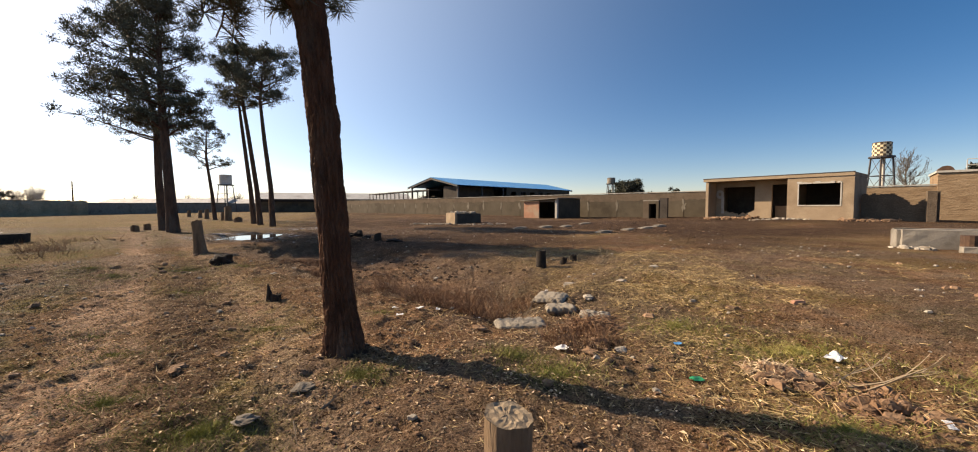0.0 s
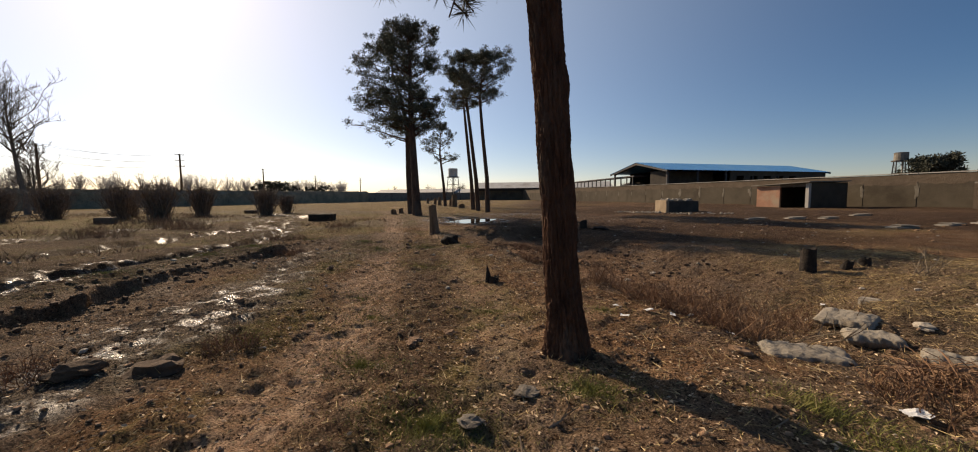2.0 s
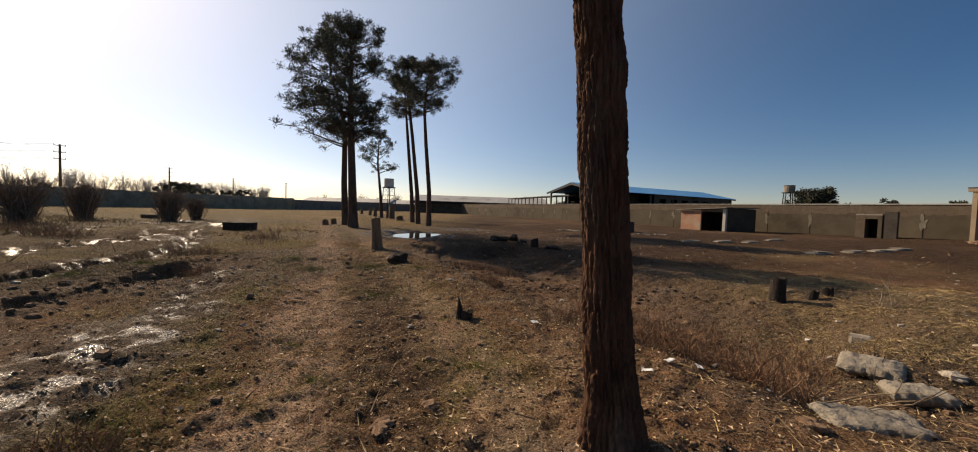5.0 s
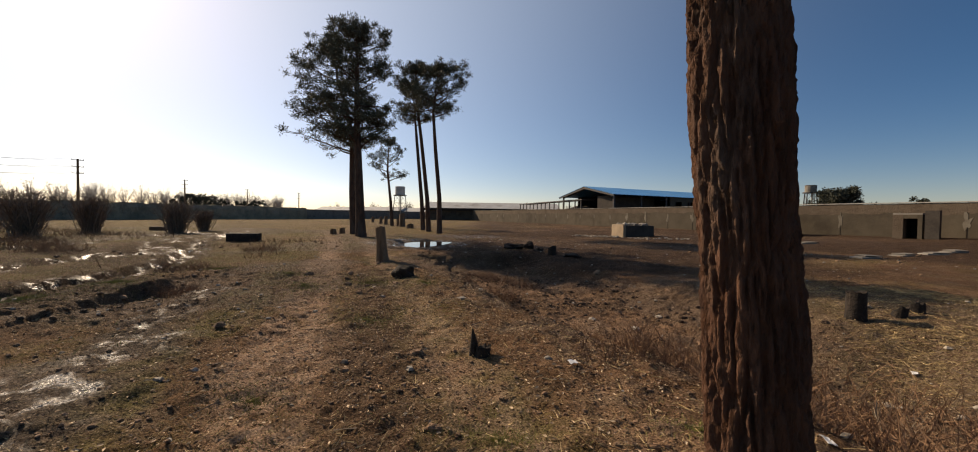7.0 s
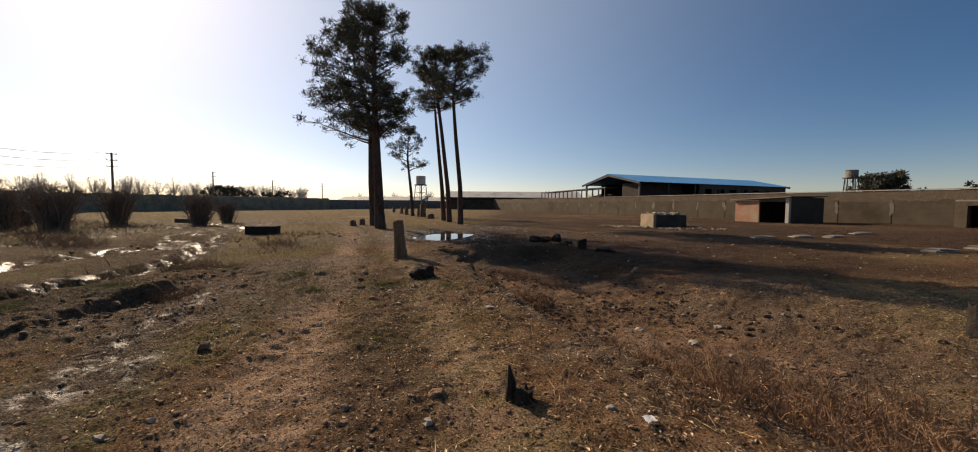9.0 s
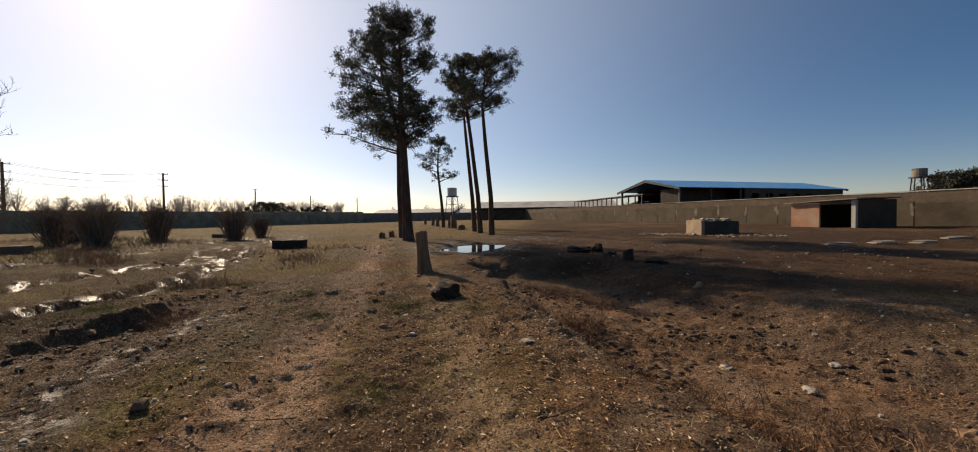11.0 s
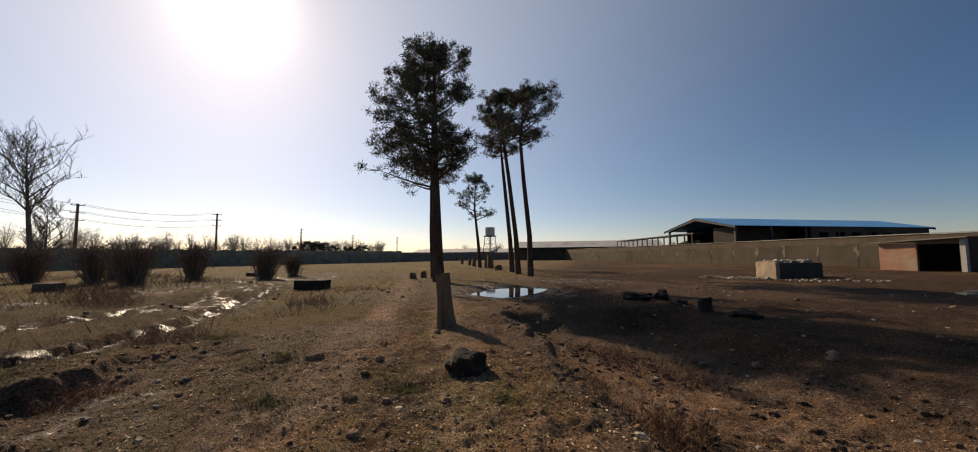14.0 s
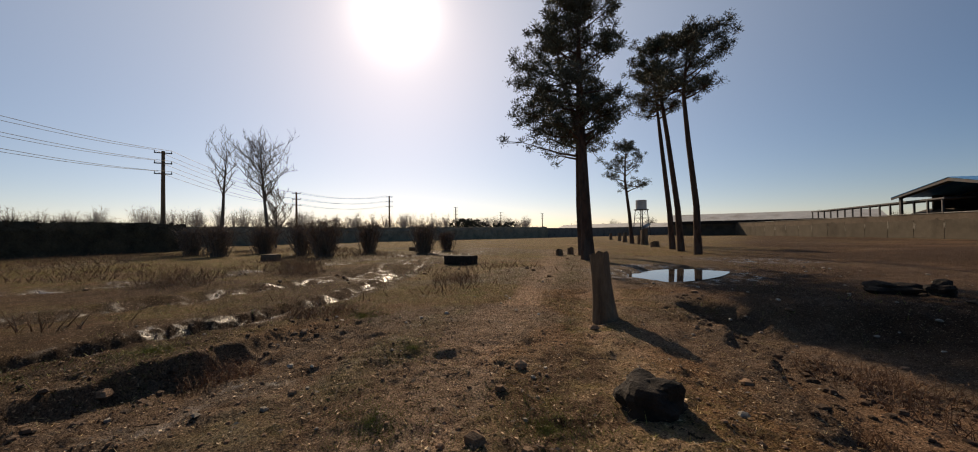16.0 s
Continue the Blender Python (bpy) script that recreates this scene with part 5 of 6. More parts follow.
# ---------------------------------------------------------------- stumps and posts
def ragged_stump(name, at, r, tall, mat, cut, label, category, lean=(0, 0), flare=0.3, top_slope=0.0, chip=0.05, seed=1, sides=28):
    """A sawn or broken trunk: furrowed side, uneven top."""
    random.seed(seed)
    s = thing(name, (*at, h(*at)), label, category, "tree stumps")
    b, n, m = Build(), sides, 9
    tops = []
    for k in range(m + 1):
        u = k / m
        for i in range(n):
            a = 2 * math.pi * i / n
            q = r * (1 + flare * (1 - u) ** 3) * (1 + 0.10 * noise.noise(Vector((math.cos(a) * 1.3, math.sin(a) * 1.3, seed + u))) + 0.05 * noise.noise(Vector((math.cos(a) * 5, math.sin(a) * 5, seed + u * 1.5))))
            z = -0.12 + (tall + 0.12 + top_slope * r * math.cos(a + 0.6) + chip * noise.noise(Vector((math.cos(a) * 2, math.sin(a) * 2, seed)))) * u
            b.v.append((q * math.cos(a) + lean[0] * u, q * math.sin(a) + lean[1] * u, z))
            if k == m:
                tops.append(b.v[-1])
    b.f = [(k * n + i, k * n + (i + 1) % n, (k + 1) * n + (i + 1) % n, (k + 1) * n + i) for k in range(m) for i in range(n)]
    part("trunk", b, mat, s)
    t = Build()
    cx, cy, cz = (sum(p[j] for p in tops) / n for j in range(3))
    rings = 5
    for k in range(rings):
        u = 1 - k / rings
        for x, y, z in tops:
            t.v.append((cx + (x - cx) * u, cy + (y - cy) * u, cz + (z - cz) * u + random.uniform(-0.004, 0.004) - 0.004 * (k % 2)))
    t.v.append((cx, cy, cz))
    t.f = [(k * n + i, k * n + (i + 1) % n, (k + 1) * n + (i + 1) % n, (k + 1) * n + i) for k in range(rings - 1) for i in range(n)]
    t.f += [((rings - 1) * n + i, (rings - 1) * n + (i + 1) % n, rings * n) for i in range(n)]
    part("cut_face", t, cut, s, "cracked sawn end with growth rings")
    return s


ragged_stump("tree_stump", (0.17, 1.78), 0.125, 0.36, WOOD_OLD, WOOD_CUT, "freshly cut small tree stump with growth rings", "tree stump", flare=0.35, seed=3, top_slope=-0.15, chip=0.012)
ragged_stump("tree_stump", (-9.55, 11.52), 0.145, 0.96, WOOD_OLD, WOOD_CUT, "tall pale barkless stump standing like a post", "tree stump", (-0.07, -0.05), 0.55, 0.7, 0.12, 5)
ragged_stump("tree_stump", (1.02, 10.3), 0.13, 0.46, WOOD_DARK, WOOD_DARK, "dark charred upright stump in the field", "tree stump", (0, 0), 0.15, 0.1, 0.05, 9)
ragged_stump("tree_stump", (-3.56, 5.72), 0.075, 0.09, WOOD_DARK, WOOD_DARK, "small broken stump with one dark upright splinter", "tree stump", (0.03, 0), 0.6, 0.2, 0.06, 11)
sp = Build()
sp.tube([(-3.63, 5.70, h(-3.6, 5.7) - 0.05), (-3.63, 5.70, h(-3.6, 5.7) + 0.12), (-3.65, 5.70, h(-3.6, 5.7) + 0.27)], [0.06, 0.04, 0.006], 7)
single("wood_splinter", sp, WOOD_DARK, "dark pointed splinter standing on a broken stump", "splinter")
for k, (x, y, r, t) in enumerate(((-5.9, 17.4, 0.17, 0.26), (-27.3, 37.8, 0.4, 0.35), (-31.1, 41.5, 0.35, 1.5),
                                 (-32.2, 42.2, 0.22, 0.9), (-39.0, 48.2, 0.25, 1.2), (-44.2, 53.4, 0.25, 1.1), (-51.5, 60.0, 0.25, 1.0), (1.6, 10.5, 0.1, 0.12), (1.95, 10.75, 0.1, 0.16),
                                 (-18.3, 20.3, 0.3, 0.12), (-22.8, 22.5, 0.2, 0.3), (-24.0, 24.5, 0.2, 0.35))):
    ragged_stump("tree_stump", (x, y), r, t, WOOD_DARK if k < 1 or 6 < k < 9 else WOOD_OLD, WOOD_DARK, "short dark broken stump in the soil" if t < 0.5 else "leaning weathered stump in the row of pines", "tree stump", (random.uniform(-0.1, 0.1), 0), 0.25, 0.4, 0.1, 20 + k, 14)


# ---------------------------------------------------------------- blocks, slabs, sacks, litter
def rough_block(b, x0, x1, y0, y1, z0, z1, seed, amp=0.03, nx=8, ny=6, nz=4):
    """A worn block: a box cut into a grid and nudged."""
    keys = {}

    def vert(x, y, z):
        key = (round(x, 4), round(y, 4), round(z, 4))
        if key not in keys:
            d = Vector((x, y, z)) * 3 + Vector((seed, 0, 0))
            cx, cy, cz = (x0 + x1) / 2, (y0 + y1) / 2, (z0 + z1) / 2
            edge = sum(abs(v - c) > 0.499 * w for v, c, w in ((x, cx, x1 - x0), (y, cy, y1 - y0), (z, cz, z1 - z0)))
            pull = 0.02 * (edge > 1) * min(1, amp / 0.02)
            keys[key] = len(b.v)
            b.v.append((x + amp * noise.noise(d) - pull * np.sign(x - cx), y + amp * noise.noise(d + Vector((9, 0, 0))) - pull * np.sign(y - cy), z + amp * noise.noise(d + Vector((0, 9, 0))) - pull * (z > cz)))
        return keys[key]
    X = [x0 + (x1 - x0) * i / nx for i in range(nx + 1)]
    Y = [y0 + (y1 - y0) * i / ny for i in range(ny + 1)]
    Z = [z0 + (z1 - z0) * i / nz for i in range(nz + 1)]
    for i in range(nx):
        for j in range(ny):
            for z, flip in ((z0, True), (z1, False)):
                q = [vert(X[i], Y[j], z), vert(X[i + 1], Y[j], z), vert(X[i + 1], Y[j + 1], z), vert(X[i], Y[j + 1], z)]
                b.f.append(tuple(reversed(q)) if flip else tuple(q))
    for i in range(nx):
        for k in range(nz):
            for y, flip in ((y0, False), (y1, True)):
                q = [vert(X[i], y, Z[k]), vert(X[i + 1], y, Z[k]), vert(X[i + 1], y, Z[k + 1]), vert(X[i], y, Z[k + 1])]
                b.f.append(tuple(reversed(q)) if flip else tuple(q))
    for j in range(ny):
        for k in range(nz):
            for x, flip in ((x0, True), (x1, False)):
                q = [vert(x, Y[j], Z[k]), vert(x, Y[j + 1], Z[k]), vert(x, Y[j + 1], Z[k + 1]), vert(x, Y[j], Z[k + 1])]
                b.f.append(tuple(reversed(q)) if flip else tuple(q))
    return b


def block(name, at, size, turn, mat, label, category, seed, amp=0.03, group=""):
    ob = single(name, rough_block(Build(), -size[0] / 2, size[0] / 2, -size[1] / 2, size[1] / 2, -0.08, size[2], seed, amp), mat, label, category, group)
    ob.matrix_basis = pose(at[0], at[1], h(*at[:2]) + (at[2] if len(at) > 2 else 0), 0, 0, turn)
    return ob


block("concrete_block", (-21.4, 15.2), (1.5, 0.6, 0.42), 32, WOOD_DARK, "low dark weathered block lying in the grass", "block", 1)
block("concrete_block", (-31.5, 8.0), (0.9, 0.6, 0.4), 50, MUD_WALL, "small weathered brown block at the ruts", "block", 2)
block("concrete_block", (-37.0, 19.0), (0.9, 0.6, 0.35), 30, MUD_WALL, "small weathered brown block near the shrubs", "block", 3)
ob = single("tree_stump", Build().lump((0, 0, 0), 0.25, 0.20, 0.21, 16, 22, 0.32), WOOD_DARK, "squat dark rotten stump in thin grass", "tree stump", "tree stumps")
ob.matrix_basis = pose(-7.3, 9.5, h(-7.3, 9.5) + 0.07, 0, 0, 35)
# ruined well head
wl = thing("well_head", (-4.35, 34.3, h(-4.35, 34.3)), "broken square masonry well head topped with pale rubble", "well head", turn=36.0)
# The long side's shade is put into the masonry's dark colour.
part("masonry", rough_block(Build(), -0.2, 2.3, 0, 1.7, -0.2, 0.95, 5, 0.06), BROWN_AND_SHADE, wl)
part("end_slab", rough_block(Build(), -0.42, -0.17, 0, 1.8, -0.2, 1.0, 6, 0.04), HOUSE_PLASTER, wl, "pale sunlit stone end slab")
b = Build()
random.seed(8)
for _ in range(60):
    x, y, r = random.uniform(-0.2, 2.2), random.uniform(0.1, 1.6), random.uniform(0.08, 0.22)
    b.lump((x, y, 0.95 + r * 0.3), r, r * 0.8, r * 0.6, 3, 6, 0.4)
part("rubble_cap", b, STONE, wl, "loose pale rubble")
rubble(-6.6, 33.6, 2.0, 0.7, 70, 0.05, 0.16, STONE, "pale stones strewn beside the well head")
rubble(-2.0, 32.6, 2.4, 0.8, 50, 0.05, 0.13, STONE, "pale stones strewn on the dark soil")

for k, (x, y) in enumerate(((0.85, 25.9), (2.75, 28.0), (4.4, 29.3), (6.3, 32.0), (5.6, 22.5), (7.65, 24.8), (9.1, 25.8), (10.5, 27.4))):
    s = thing("concrete_slab", (x, y, h(x, y)), "flat pair of grey concrete slabs on the soil", "slab", "row of concrete slabs", turn=15 + 11 * (k % 3))
    part("lower_slab", rough_block(Build(), -0.48, 0.38, -0.28, 0.28, -0.05, 0.07, k, 0.02, 6, 4, 2), CONCRETE, s)
    part("upper_slab", rough_block(Build(), -0.25, 0.5, -0.2, 0.3, 0.075, 0.13, k + 20, 0.02, 6, 4, 2), CONCRETE, s)

# concrete trough with a rusty pipe
tr = thing("water_trough", (14.1, 14.4, h(14.1, 14.4)), "long broken concrete trough at the field edge", "trough", turn=-32.0)
part("trough_wall", rough_block(Build(), 0, 4.6, 0, 0.28, -0.2, 0.66, 31, 0.03, 14, 2, 4), CONCRETE, tr)
part("trough_wall", rough_block(Build(), 0, 4.6, 1.1, 1.38, -0.2, 0.66, 32, 0.03, 14, 2, 4), CONCRETE, tr)
part("trough_end", rough_block(Build(), -0.1, 0.22, 0.28, 1.1, -0.2, 0.62, 33, 0.03), CONCRETE, tr)
part("trough_floor", Build().box(0.2, 4.6, 0.28, 1.1, -0.1, 0.15), CONCRETE, tr)
part("pipe", Build().tube([(1.5, -0.45, -0.1), (1.5, -0.45, 0.52)], [0.24, 0.24], 14), RUST, tr, "upright rusty steel pipe")
part("footing", rough_block(Build(), 1.1, 4.2, -1.3, -0.9, -0.1, 0.2, 34, 0.03, 10, 3, 2), CONCRETE, tr)
rubble(13.9, 13.8, 0.6, 0.4, 14, 0.08, 0.22, STONE, "pale broken stones at the trough")


def sack(at, size, turn, tilt, seed):
    """A burst hardened bag of plaster: a sagging, creased cushion."""
    random.seed(seed)
    b, n, m = Build(), 26, 18
    for side in (1, -1):
        for j in range(m + 1):
            for i in range(n + 1):
                u, v = 2 * i / n - 1, 2 * j / m - 1
                x, y = u * size[0] / 2, v * size[1] / 2
                full = max(0, (1 - abs(u) ** 9) * (1 - abs(v) ** 7)) ** 0.4
                z = side * size[2] / 2 * full * (1 + 0.28 * noise.noise(Vector((x * 6, y * 6, seed)))) + 0.02 * noise.noise(Vector((x * 16, y * 16, seed + 3)))
                x += 0.025 * noise.noise(Vector((u * 2, v * 5, seed)))
                y += 0.03 * noise.noise(Vector((u * 4, v * 2, seed + 5)))
                b.v.append((x, y, z + size[2] * 0.42))
    for s in range(2):
        o = s * (m + 1) * (n + 1)
        for j in range(m):
            for i in range(n):
                q = (o + j * (n + 1) + i, o + j * (n + 1) + i + 1, o + (j + 1) * (n + 1) + i + 1, o + (j + 1) * (n + 1) + i)
                b.f.append(q if s == 0 else tuple(reversed(q)))
    ob = single("plaster_sack", b, SACK, "hardened torn sack of pale plaster on the soil", "sack", "discarded plaster sacks", "", True)
    ob.matrix_basis = pose(at[0], at[1], h(*at) - 0.01, tilt, 0, turn)
    return ob


sack((0.32, 5.05), (0.70, 0.38, 0.11), 10, 4, 2)
sack((0.88, 6.45), (0.52, 0.42, 0.12), -25, 8, 3)
sack((0.97, 5.85), (0.46, 0.32, 0.12), 0, 0, 4)
sack((1.38, 5.3), (0.42, 0.28, 0.12), -15, 0, 6)


def scrap(name, at, size, mat, label, seed, turn=0.0, lift=0.02, crumple=0.3):
    """A crumpled piece of film or card."""
    b, n = Build(), 8
    for j in range(n + 1):
        for i in range(n + 1):
            x, y = size[0] * (i / n - 0.5), size[1] * (j / n - 0.5)
            z = crumple * min(size) * noise.noise(Vector((x * 14, y * 14, seed)))
            b.v.append((x + 0.15 * size[0] * noise.noise(Vector((0, j * 0.6, seed))), y + 0.15 * size[1] * noise.noise(Vector((i * 0.6, 0, seed))), z))
    b.f = [(j * (n + 1) + i, j * (n + 1) + i + 1, (j + 1) * (n + 1) + i + 1, (j + 1) * (n + 1) + i) for j in range(n) for i in range(n)]
    k = len(b.v)
    b.v += [(x, y, z - 0.004) for x, y, z in b.v]
    b.f += [tuple(reversed([k + i for i in f])) for f in b.f]
    ob = single(name, b, mat, label, "litter")
    ob.matrix_basis = pose(at[0], at[1], h(*at) + lift, 6, -4, turn)
    return ob


scrap("green_packet", (1.8, 3.18), (0.1, 0.075), GREEN_PLASTIC, "crushed green plastic packet on bare soil", 1, 10, 0.03)
scrap("white_bag", (3.3, 3.62), (0.17, 0.12), WHITE_PLASTIC, "crumpled white plastic scrap in straw", 2, 30, 0.04)
scrap("white_bag", (3.1, 2.45), (0.1, 0.06), WHITE_PLASTIC, "small white plastic scrap in straw", 3, 70, 0.03)
scrap("white_bag", (0.72, 3.85), (0.14, 0.08), WHITE_PLASTIC, "torn white plastic scrap by the sacks", 4, 20, 0.03)
scrap("blue_film", (2.0, 4.05), (0.08, 0.05), ROOF_BLUE, "small scrap of pale blue plastic film", 5, 0, 0.03)
scrap("yellow_wrapper", (-1.68, 6.9), (0.09, 0.06), YELLOW_PLASTIC, "small yellow plastic wrapper in dry weeds", 6, 20, 0.12)
scrap("white_bag", (-2.62, 5.75), (0.08, 0.06), WHITE_PLASTIC, "small crumpled white bag on the path edge", 7, 45, 0.03)
for k, (x, y) in enumerate(((-1.32, 4.95), (-1.12, 5.28), (-0.86, 5.3), (-1.5, 5.35), (-0.3, 5.4), (1.0, 8.6))):
    scrap("white_bag", (x, y), (0.10, 0.06), WHITE_PLASTIC, "small torn scrap of dirty white plastic in the weeds", 60 + k, 50 * k, 0.03)
block("brick", (1.45, 8.1), (0.26, 0.11, 0.07), -25, STONE, "pale broken brick lying on the soil", "brick", 42, 0.01)
block("wooden_board", (0.42, 7.6), (0.3, 0.09, 0.025), 8, STONE, "short pale weathered board on the soil", "board", 43, 0.004)


def dead_branch(at, n, tall, lean, label, seed):
    random.seed(seed)
    ob = thing("dead_branch", (*at, h(*at)), label, "branch", "dead branches")
    for _ in range(n):
        p, d = Vector((random.gauss(0, 0.05), random.gauss(0, 0.05), -0.02)), Vector((random.gauss(lean[0], 0.5), random.gauss(lean[1], 0.5), random.uniform(0.5, 1))).normalized()
        pts = [p]
        for _ in range(5):
            d = (d + Vector((random.gauss(0, 0.18), random.gauss(0, 0.18), random.gauss(-0.03, 0.1)))).normalized()
            pts.append(pts[-1] + d * tall * random.uniform(0.12, 0.25))
        b = Build().tube(pts, [0.010, 0.009, 0.007, 0.006, 0.004, 0.002], 4, False)
        for _ in range(3):
            q = pts[random.randrange(1, 5)]
            e = (d + Vector((random.gauss(0, 0.7), random.gauss(0, 0.7), 0.2))).normalized()
            b.tube([q, q + e * tall * 0.18, q + e * tall * 0.32 + Vector((0, 0, 0.02))], [0.005, 0.004, 0.002], 3, False)
        part("stem", b, WOOD_CUT, ob)
    return ob


dead_branch((-0.15, 6.3), 11, 0.5, (0.2, 0.1), "pale dry branch standing in the weeds", 5)
dead_branch((0.1, 5.6), 5, 0.9, (1.2, -0.6), "long pale dry branch lying towards the sacks", 6)
dead_branch((2.5, 10.0), 7, 0.6, (0.8, 0.4), "heap of pale dry sticks on the soil", 7)
dead_branch((2.9, 3.0), 3, 0.7, (1.0, -0.4), "pale dry stalk lying in straw", 8)
dead_branch((-1.2, 2.5), 2, 0.3, (1.0, 0.2), "short pale twig lying on the soil", 9)
dead_branch((-0.55, 5.9), 6, 0.55, (-0.6, 0.4), "pale dry branch in the weeds", 10)
block("brick", (4.6, 5.95), (0.21, 0.1, 0.06), 12, RED_BRICK, "broken brick lying on the soil", "brick", 41, 0.01)

random.seed(77)
# The two large lumps near (-4.4, 1.4) stand in for a broken log.
for k, (x, y, s, mat) in enumerate(((-1.51, 2.82, 0.085, GREY_STONE), (-1.63, 2.28, 0.075, GREY_STONE), (-3.0, 3.27, 0.09, CLOD), (-2.87, 3.68, 0.07, CLOD), (-2.96, 3.19, 0.075, CLOD), (-4.27, 2.96, 0.05, CLOD),
                                   (1.35, 3.9, 0.1, STONE), (1.15, 4.1, 0.12, CLOD), (1.0, 3.75, 0.1, CLOD), (-0.2, 4.6, 0.1, CLOD), (0.4, 1.95, 0.06, GREY_STONE), (-4.3, 1.6, 0.2, DARK_CLOD), (-4.6, 1.2, 0.16, DARK_CLOD),
                                   (-6.95, 8.7, 0.07, CLOD), (-6.85, 8.62, 0.06, CLOD), (-3.3, 4.4, 0.06, CLOD), (-4.2, 5.5, 0.07, CLOD), (-2.3, 9.6, 0.09, STONE), (-3.1, 9.9, 0.08, STONE), (-1.2, 9.2, 0.12, CLOD),
                                   (-1.9, 10.6, 0.08, STONE), (-5.0, 8.0, 0.07, STONE), (1.5, 6.4, 0.1, STONE), (2.4, 7.6, 0.09, STONE), (3.6, 9.2, 0.1, STONE))):
    b = Build().lump((0, 0, 0), s, s * random.uniform(0.6, 0.9), s * random.uniform(0.3, 0.45), 9, 14, 0.4)
    ob = single("clod" if mat in (CLOD, DARK_CLOD) else "stone", b, mat, "dark rough lump on the soil" if mat in (CLOD, DARK_CLOD) else "flat worn stone lying on the soil", "clod" if mat in (CLOD, DARK_CLOD) else "stone", "loose stones and clods")
    ob.matrix_basis = pose(x, y, h(x, y) + s * 0.15, 0, 0, 37 * k)


for x, y, sx, sy, sz in ((-7.95, 18.5, 0.42, 0.26, 0.17), (-7.3, 18.6, 0.2, 0.17, 0.2), (-5.0, 16.9, 0.3, 0.2, 0.09), (-6.6, 17.9, 0.18, 0.14, 0.08)):
    ob = single("clod", Build().lump((0, 0, 0), sx, sy, sz, 12, 18, 0.5), WOOD_DARK, "large dark lump of rotten root on wet soil", "clod", "dark root lumps")
    ob.matrix_basis = pose(x, y, h(x, y) + sz * 0.4, 0, 0, 20)


def brush_heap(at, r, tall, n, mat, label, seed, reach=0.3):
    """A low heap of broken stems over crumbled soil."""
    random.seed(seed)
    ob = thing("brush_heap", (*at, h(*at)), label, "heap", "heaps of dead brush")
    b = Build()
    for _ in range(40):
        a, q = random.uniform(0, 6.28), r * math.sqrt(random.random())
        s = random.uniform(0.03, 0.09)
        b.lump((q * math.cos(a), q * math.sin(a), tall * 0.45 * (1 - q / r)), s, s * 0.8, s * 0.6, 4, 7, 0.5)
    tagged(part("crumbled_soil", b, CLOD, ob), kind="stuff")
    b = Build()
    for _ in range(n):
        a, q, w = random.uniform(0, 6.28), r * math.sqrt(random.random()), random.uniform(0, 6.28)
        p = Vector((q * math.cos(a), q * math.sin(a), tall * (1 - q / r) * random.uniform(0.3, 1)))
        d = Vector((math.cos(w), math.sin(w), random.gauss(0.05, 0.3))) * random.uniform(0.25 * reach, reach)
        b.tube([p, p + d * 0.5 + Vector((0, 0, 0.02)), p + d], [0.005, 0.004, 0.002], 3, False)
    tagged(part("stem_tangle", b, mat, ob), kind="stuff")
    return ob


brush_heap((1.28, 4.75), 0.42, 0.24, 330, WEED, "dark heap of dead brush and soil by the sacks", 91)
brush_heap((2.54, 3.29), 0.28, 0.10, 260, LEAF, "low pale heap of chaff and dry leaves", 92, 0.12)
brush_heap((2.95, 2.68), 0.45, 0.12, 260, WEED, "low dark heap of rotting straw", 93, 0.16)


# ---------------------------------------------------------------- dry weeds
def weed(at, r, tall, n, seed, lean=0.5):
    random.seed(seed)
    b, z0 = Build(), h(*at)
    for _ in range(int(n * 1.6)):
        a, q = random.uniform(0, 6.28), r * math.sqrt(random.random())
        x, y = q * math.cos(a), q * math.sin(a)
        p = Vector((x, y, h(at[0] + x, at[1] + y) - z0 - 0.02))
        d = Vector((random.gauss(0, lean), random.gauss(0, lean), 1)).normalized()
        t = tall * random.uniform(0.4, 1.1)
        m = p + d * t * 0.55
        e = m + (d + Vector((random.gauss(0, 0.4), random.gauss(0, 0.4), -0.1))).normalized() * t * 0.5
        b.tube([p, m, e], [0.0045, 0.0036, 0.0016], 3, False)
        for _ in range(6):
            c = m.lerp(e, random.random()) if random.random() < 0.6 else p.lerp(m, random.uniform(0.3, 1))
            b.blade(c, c + Vector((random.gauss(0, 1), random.gauss(0, 1), random.gauss(0.4, 0.7))) * t * 0.16, 0.003)
    ob = single("dry_weed", b, WEED, "clump of dry brown weed stems in the hollow", "weeds", "dry weeds along the ditch", "stuff")
    ob.matrix_basis = pose(*at, z0)
    return ob


